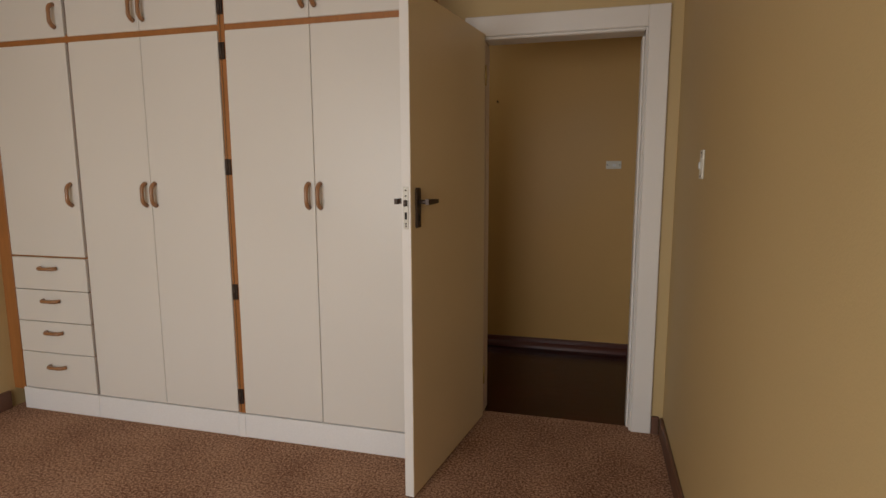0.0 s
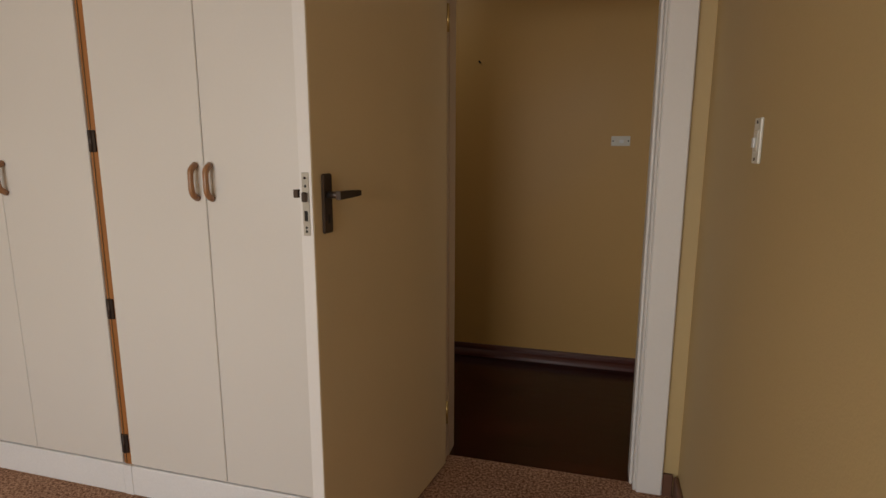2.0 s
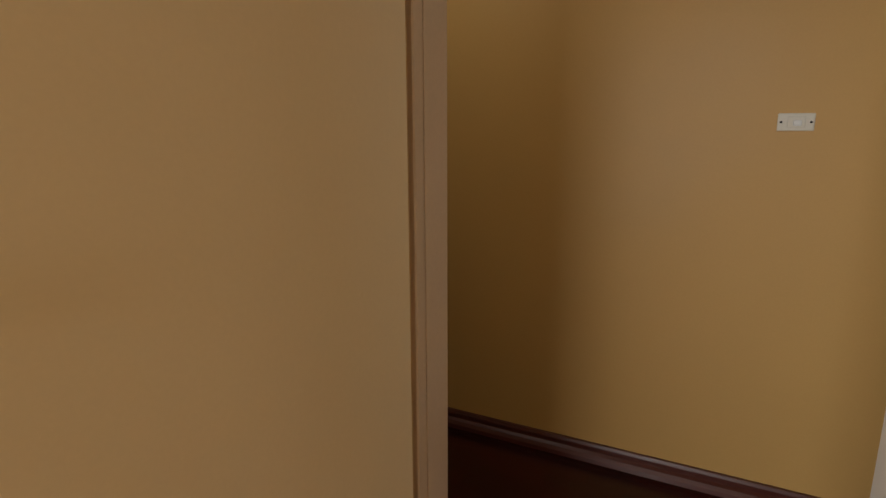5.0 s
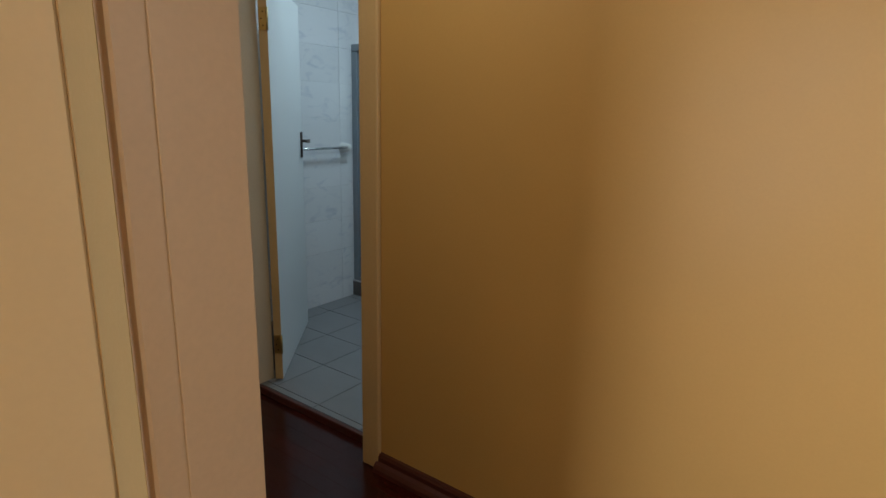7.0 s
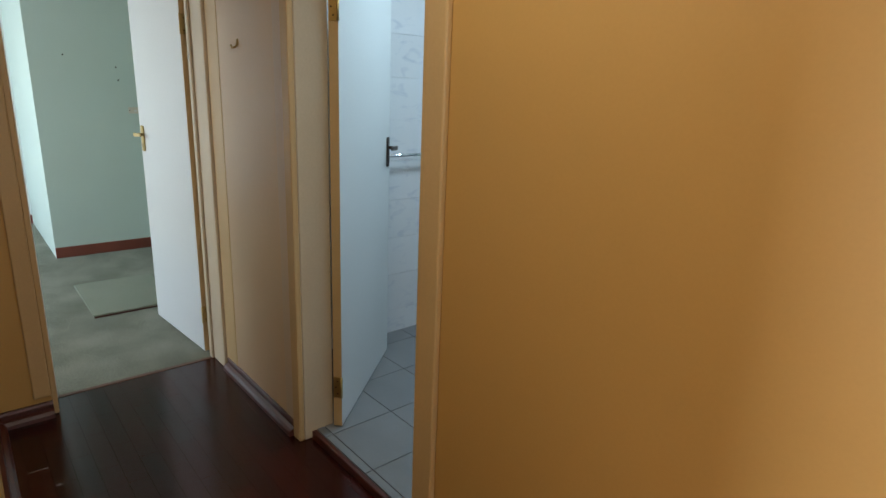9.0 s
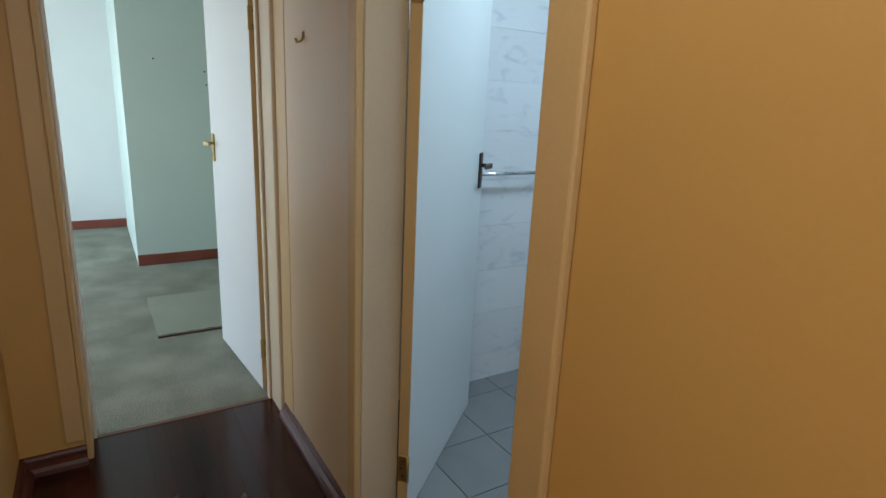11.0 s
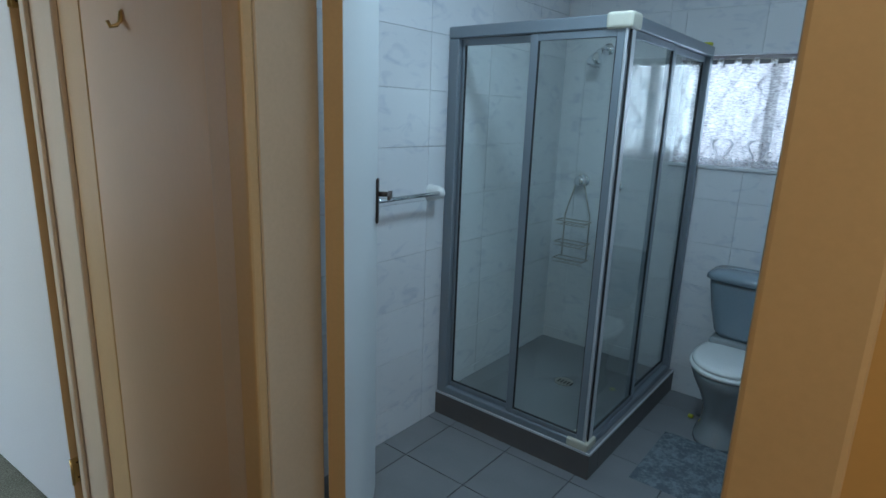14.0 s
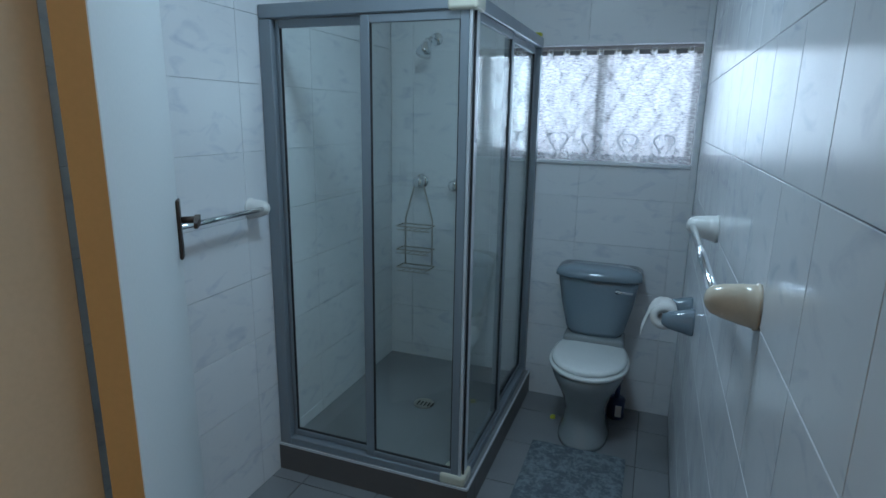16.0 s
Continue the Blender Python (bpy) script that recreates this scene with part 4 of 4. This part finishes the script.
def lace_strip(name, x0, x1, z0, z1, mat_, dy=0.0, n=90, drop=0.0, m=6):
    bm = bmesh.new()
    cols = []
    for k in range(n + 1):
        u = k / n
        x = x0 + (x1 - x0) * u
        y = TB + 0.022 + dy + 0.007 * math.sin(k * 0.9) + 0.004 * math.sin(k * 0.37)
        zb = z0 - drop * max(0, math.sin(u * 9.0)) * u + 0.006 * math.sin(k * 1.1)
        cols.append([bm.verts.new((x, y, z1 + (zb - z1) * j / m)) for j in range(m + 1)])
    for a, b in zip(cols, cols[1:]):
        for j in range(m):
            bm.faces.new((a[j], b[j], b[j + 1], a[j + 1]))
    return part(name, bm, mat_, cu, "", True)


lace_strip("net", WX0 + 0.01, WX1 - 0.004, WZ0 + 0.005, WZ1 - 0.05, LACE, drop=0.05)
for k in range(11):
    x = WX0 + 0.02 + k * 0.079
    lace_strip("loop", x, x + 0.022, WZ1 - 0.051, WZ1 - 0.016, LACED, -0.012, 4)
for k in range(11):
    x = WX0 + 0.045 + k * 0.079
    if x + 0.05 < WX1:
        boxpart("heading_slot", (x, x + 0.048, TB + 0.004, TB + 0.010, WZ1 - 0.046, WZ1 - 0.026), BARS, cu, 0.003, "dark gap in the gathered heading")
random.seed(4)
for k in range(5):
    cx = WX0 + 0.085 + k * 0.165
    for sgn in (-1, 1):
        # a curled frond, with small loops down its side
        tubepart("embroidery", [(cx + sgn * (0.012 + 0.034 * math.sin(0.29 * u)), TB + 0.009, WZ0 + 0.05 + 0.0155 * u - 0.0007 * u * u) for u in range(13)], [0.0022 + 0.003 * math.sin(math.pi * u / 12) for u in range(13)], LACED, cu, n=5)
        for j in range(4):
            px, pz, rr = cx + sgn * random.uniform(0.01, 0.06), WZ0 + 0.04 + j * 0.026 + random.uniform(-0.006, 0.006), random.uniform(0.007, 0.012)
            tubepart("embroidery", [(px + rr * math.cos(a * 0.8), TB + 0.010, pz + rr * math.sin(a * 0.8)) for a in range(8)], 0.0022, LACED, cu, n=5)
    for j in range(6):
        px = cx - 0.075 + j * 0.03
        tubepart("embroidery", [(px + 0.011 * math.cos(a * 0.9), TB + 0.010, WZ0 + 0.028 + 0.011 * math.sin(a * 0.9) + random.uniform(-0.001, 0.001)) for a in range(7)], 0.0028, LACED, cu, n=5)

# bedroom and green room windows, out of sight, as plain frames
for nm, x0, x1, y, z0, z1 in (("window_bedroom", -2.9, -0.3, BW - 0.08, 0.70, 2.15), ("window_green_room", -7.7, -4.3, -2.54, 0.6, 2.3)):
    w = thing(nm, None, "plain white window frame", "window", kind="structure")
    for d in ((x0, x1, y, y + 0.04, z0, z0 + 0.05), (x0, x1, y, y + 0.04, z1 - 0.05, z1), (x0, x0 + 0.05, y, y + 0.04, z0 + 0.05, z1 - 0.05), (x1 - 0.05, x1, y, y + 0.04, z0 + 0.05, z1 - 0.05)):
        boxpart("window_frame", d, WHITE, w, 0.003)

# housings that hold the two lamps above; the passage one is added
for nm, x, y, lab in (("ceiling_lamp", -2.35, 2.35, "round white bathroom ceiling lamp"), ("ceiling_lamp", -1.35, 0.62, "round white housing added for the passage fill light")):
    cl = thing(nm, None, lab, "ceiling lamp", "ceiling lamps")
    bm = bmesh.new()
    tube(bm, [(x, y, H), (x, y, 2.54), (x, y, 2.52)], [0.17, 0.17, 0.15], 24)
    part("base", bm, WPLAST, cl, "", True)

# ---- pieces: tiles and parquet ----


def tile_mesh(w, h, t, material):
    bm = bmesh.new()
    box(bm, -w / 2, w / 2, -t, 0, -h / 2, h / 2, 0.0004 if t == 0.008 else 0.0009)
    me = bpy.data.meshes.new("tile")
    bmesh.ops.recalc_face_normals(bm, faces=bm.faces)
    bm.to_mesh(me)
    bm.free()
    me.materials.append(material)
    return me


MESHES = {}


def piece(name, parent, w, h, t, material, m):
    key = (round(w, 3), round(h, 3), t, material.name)
    if key not in MESHES:
        MESHES[key] = tile_mesh(w, h, t, material)
    ob = new(name, MESHES[key])
    ob.parent = parent
    ob.matrix_world = m


def tile_wall(parent, along, at, turn, a0, a1, first, pitch, z_first, zp, hole=None):
    """Rows of tiles on a wall; the tile face looks along its own +y after the turn."""
    gap = 0.0015
    k0 = math.floor((a0 - first) / pitch)
    for row in range(-2, 14):
        zb, zt = max(0.0, z_first + (row - 5) * zp), min(H, z_first + (row - 4) * zp)
        if zt - zb < 0.03:
            continue
        for k in range(k0, k0 + 40):
            lo, hi = max(a0, first + k * pitch), min(a1, first + (k + 1) * pitch)
            if hi - lo < 0.02:
                continue
            cells = [(lo, hi, zb, zt)]
            if hole:
                h0, h1, v0, v1 = hole
                if lo < h1 and hi > h0 and zb < v1 and zt > v0:
                    cells = [c for c in ((lo, min(hi, h0), zb, zt), (max(lo, h1), hi, zb, zt), (max(lo, h0), min(hi, h1), zb, v0), (max(lo, h0), min(hi, h1), v1, zt)) if c[1] - c[0] > 0.01 and c[3] - c[2] > 0.01]
            for c in cells:
                w, h = c[1] - c[0] - gap, c[3] - c[2] - gap
                ca, cz = (c[0] + c[1]) / 2, (c[2] + c[3]) / 2
                piece("tile", parent, w, h, 0.006, TILE, pose(ca, at, cz, 0, 0, turn) if along == "x" else pose(at, ca, cz, 0, 0, turn))


tile_wall(wl, "y", TL, -90, TF, TB, 2.647, 0.45, 1.14, 0.239)
tile_wall(wr, "y", TR, 90, TF, TB, 1.735, 0.222, 1.195, 0.236)
tile_wall(wb, "x", TB, 180, TL, TR, -2.262, 0.45, 1.137, 0.2345, (WX0, WX1, WZ0, WZ1))
fb = bpy.data.objects["floor_bathroom"]
for i in range(-1, 6):
    for j in range(-1, 9):
        x0, x1 = max(TL, -3.15 + i * 0.32), min(TR, -3.15 + (i + 1) * 0.32)
        y0, y1 = max(1.388, 1.745 + j * 0.318 - 0.318), min(TB, 1.745 + j * 0.318)
        if x1 - x0 > 0.02 and y1 - y0 > 0.02:
            piece("tile", fb, x1 - x0 - 0.004, y1 - y0 - 0.004, 0.007, FTILE, pose((x0 + x1) / 2, (y0 + y1) / 2, FZ, 90, 0, 0))
fp = bpy.data.objects["floor_passage"]
BL, BWD = 0.30, 0.075
n = 0
for i in range(-15, 8):
    for j in range(0, 18):
        x0 = -0.05 + i * BL + (j % 2) * BL / 2
        y0 = 0.05 + j * BWD
        x1, y1 = min(1.89, x0 + BL), min(1.363, y0 + BWD)
        x0 = max(x0, EX - 0.158)
        if x1 - x0 > 0.02 and y1 - y0 > 0.01 and n < 400:
            piece("parquet_block", fp, x1 - x0 - 0.0003, y1 - y0 - 0.0003, 0.008, PARQ, pose((x0 + x1) / 2, (y0 + y1) / 2, 0.0, 90, 0, 0))
            n += 1
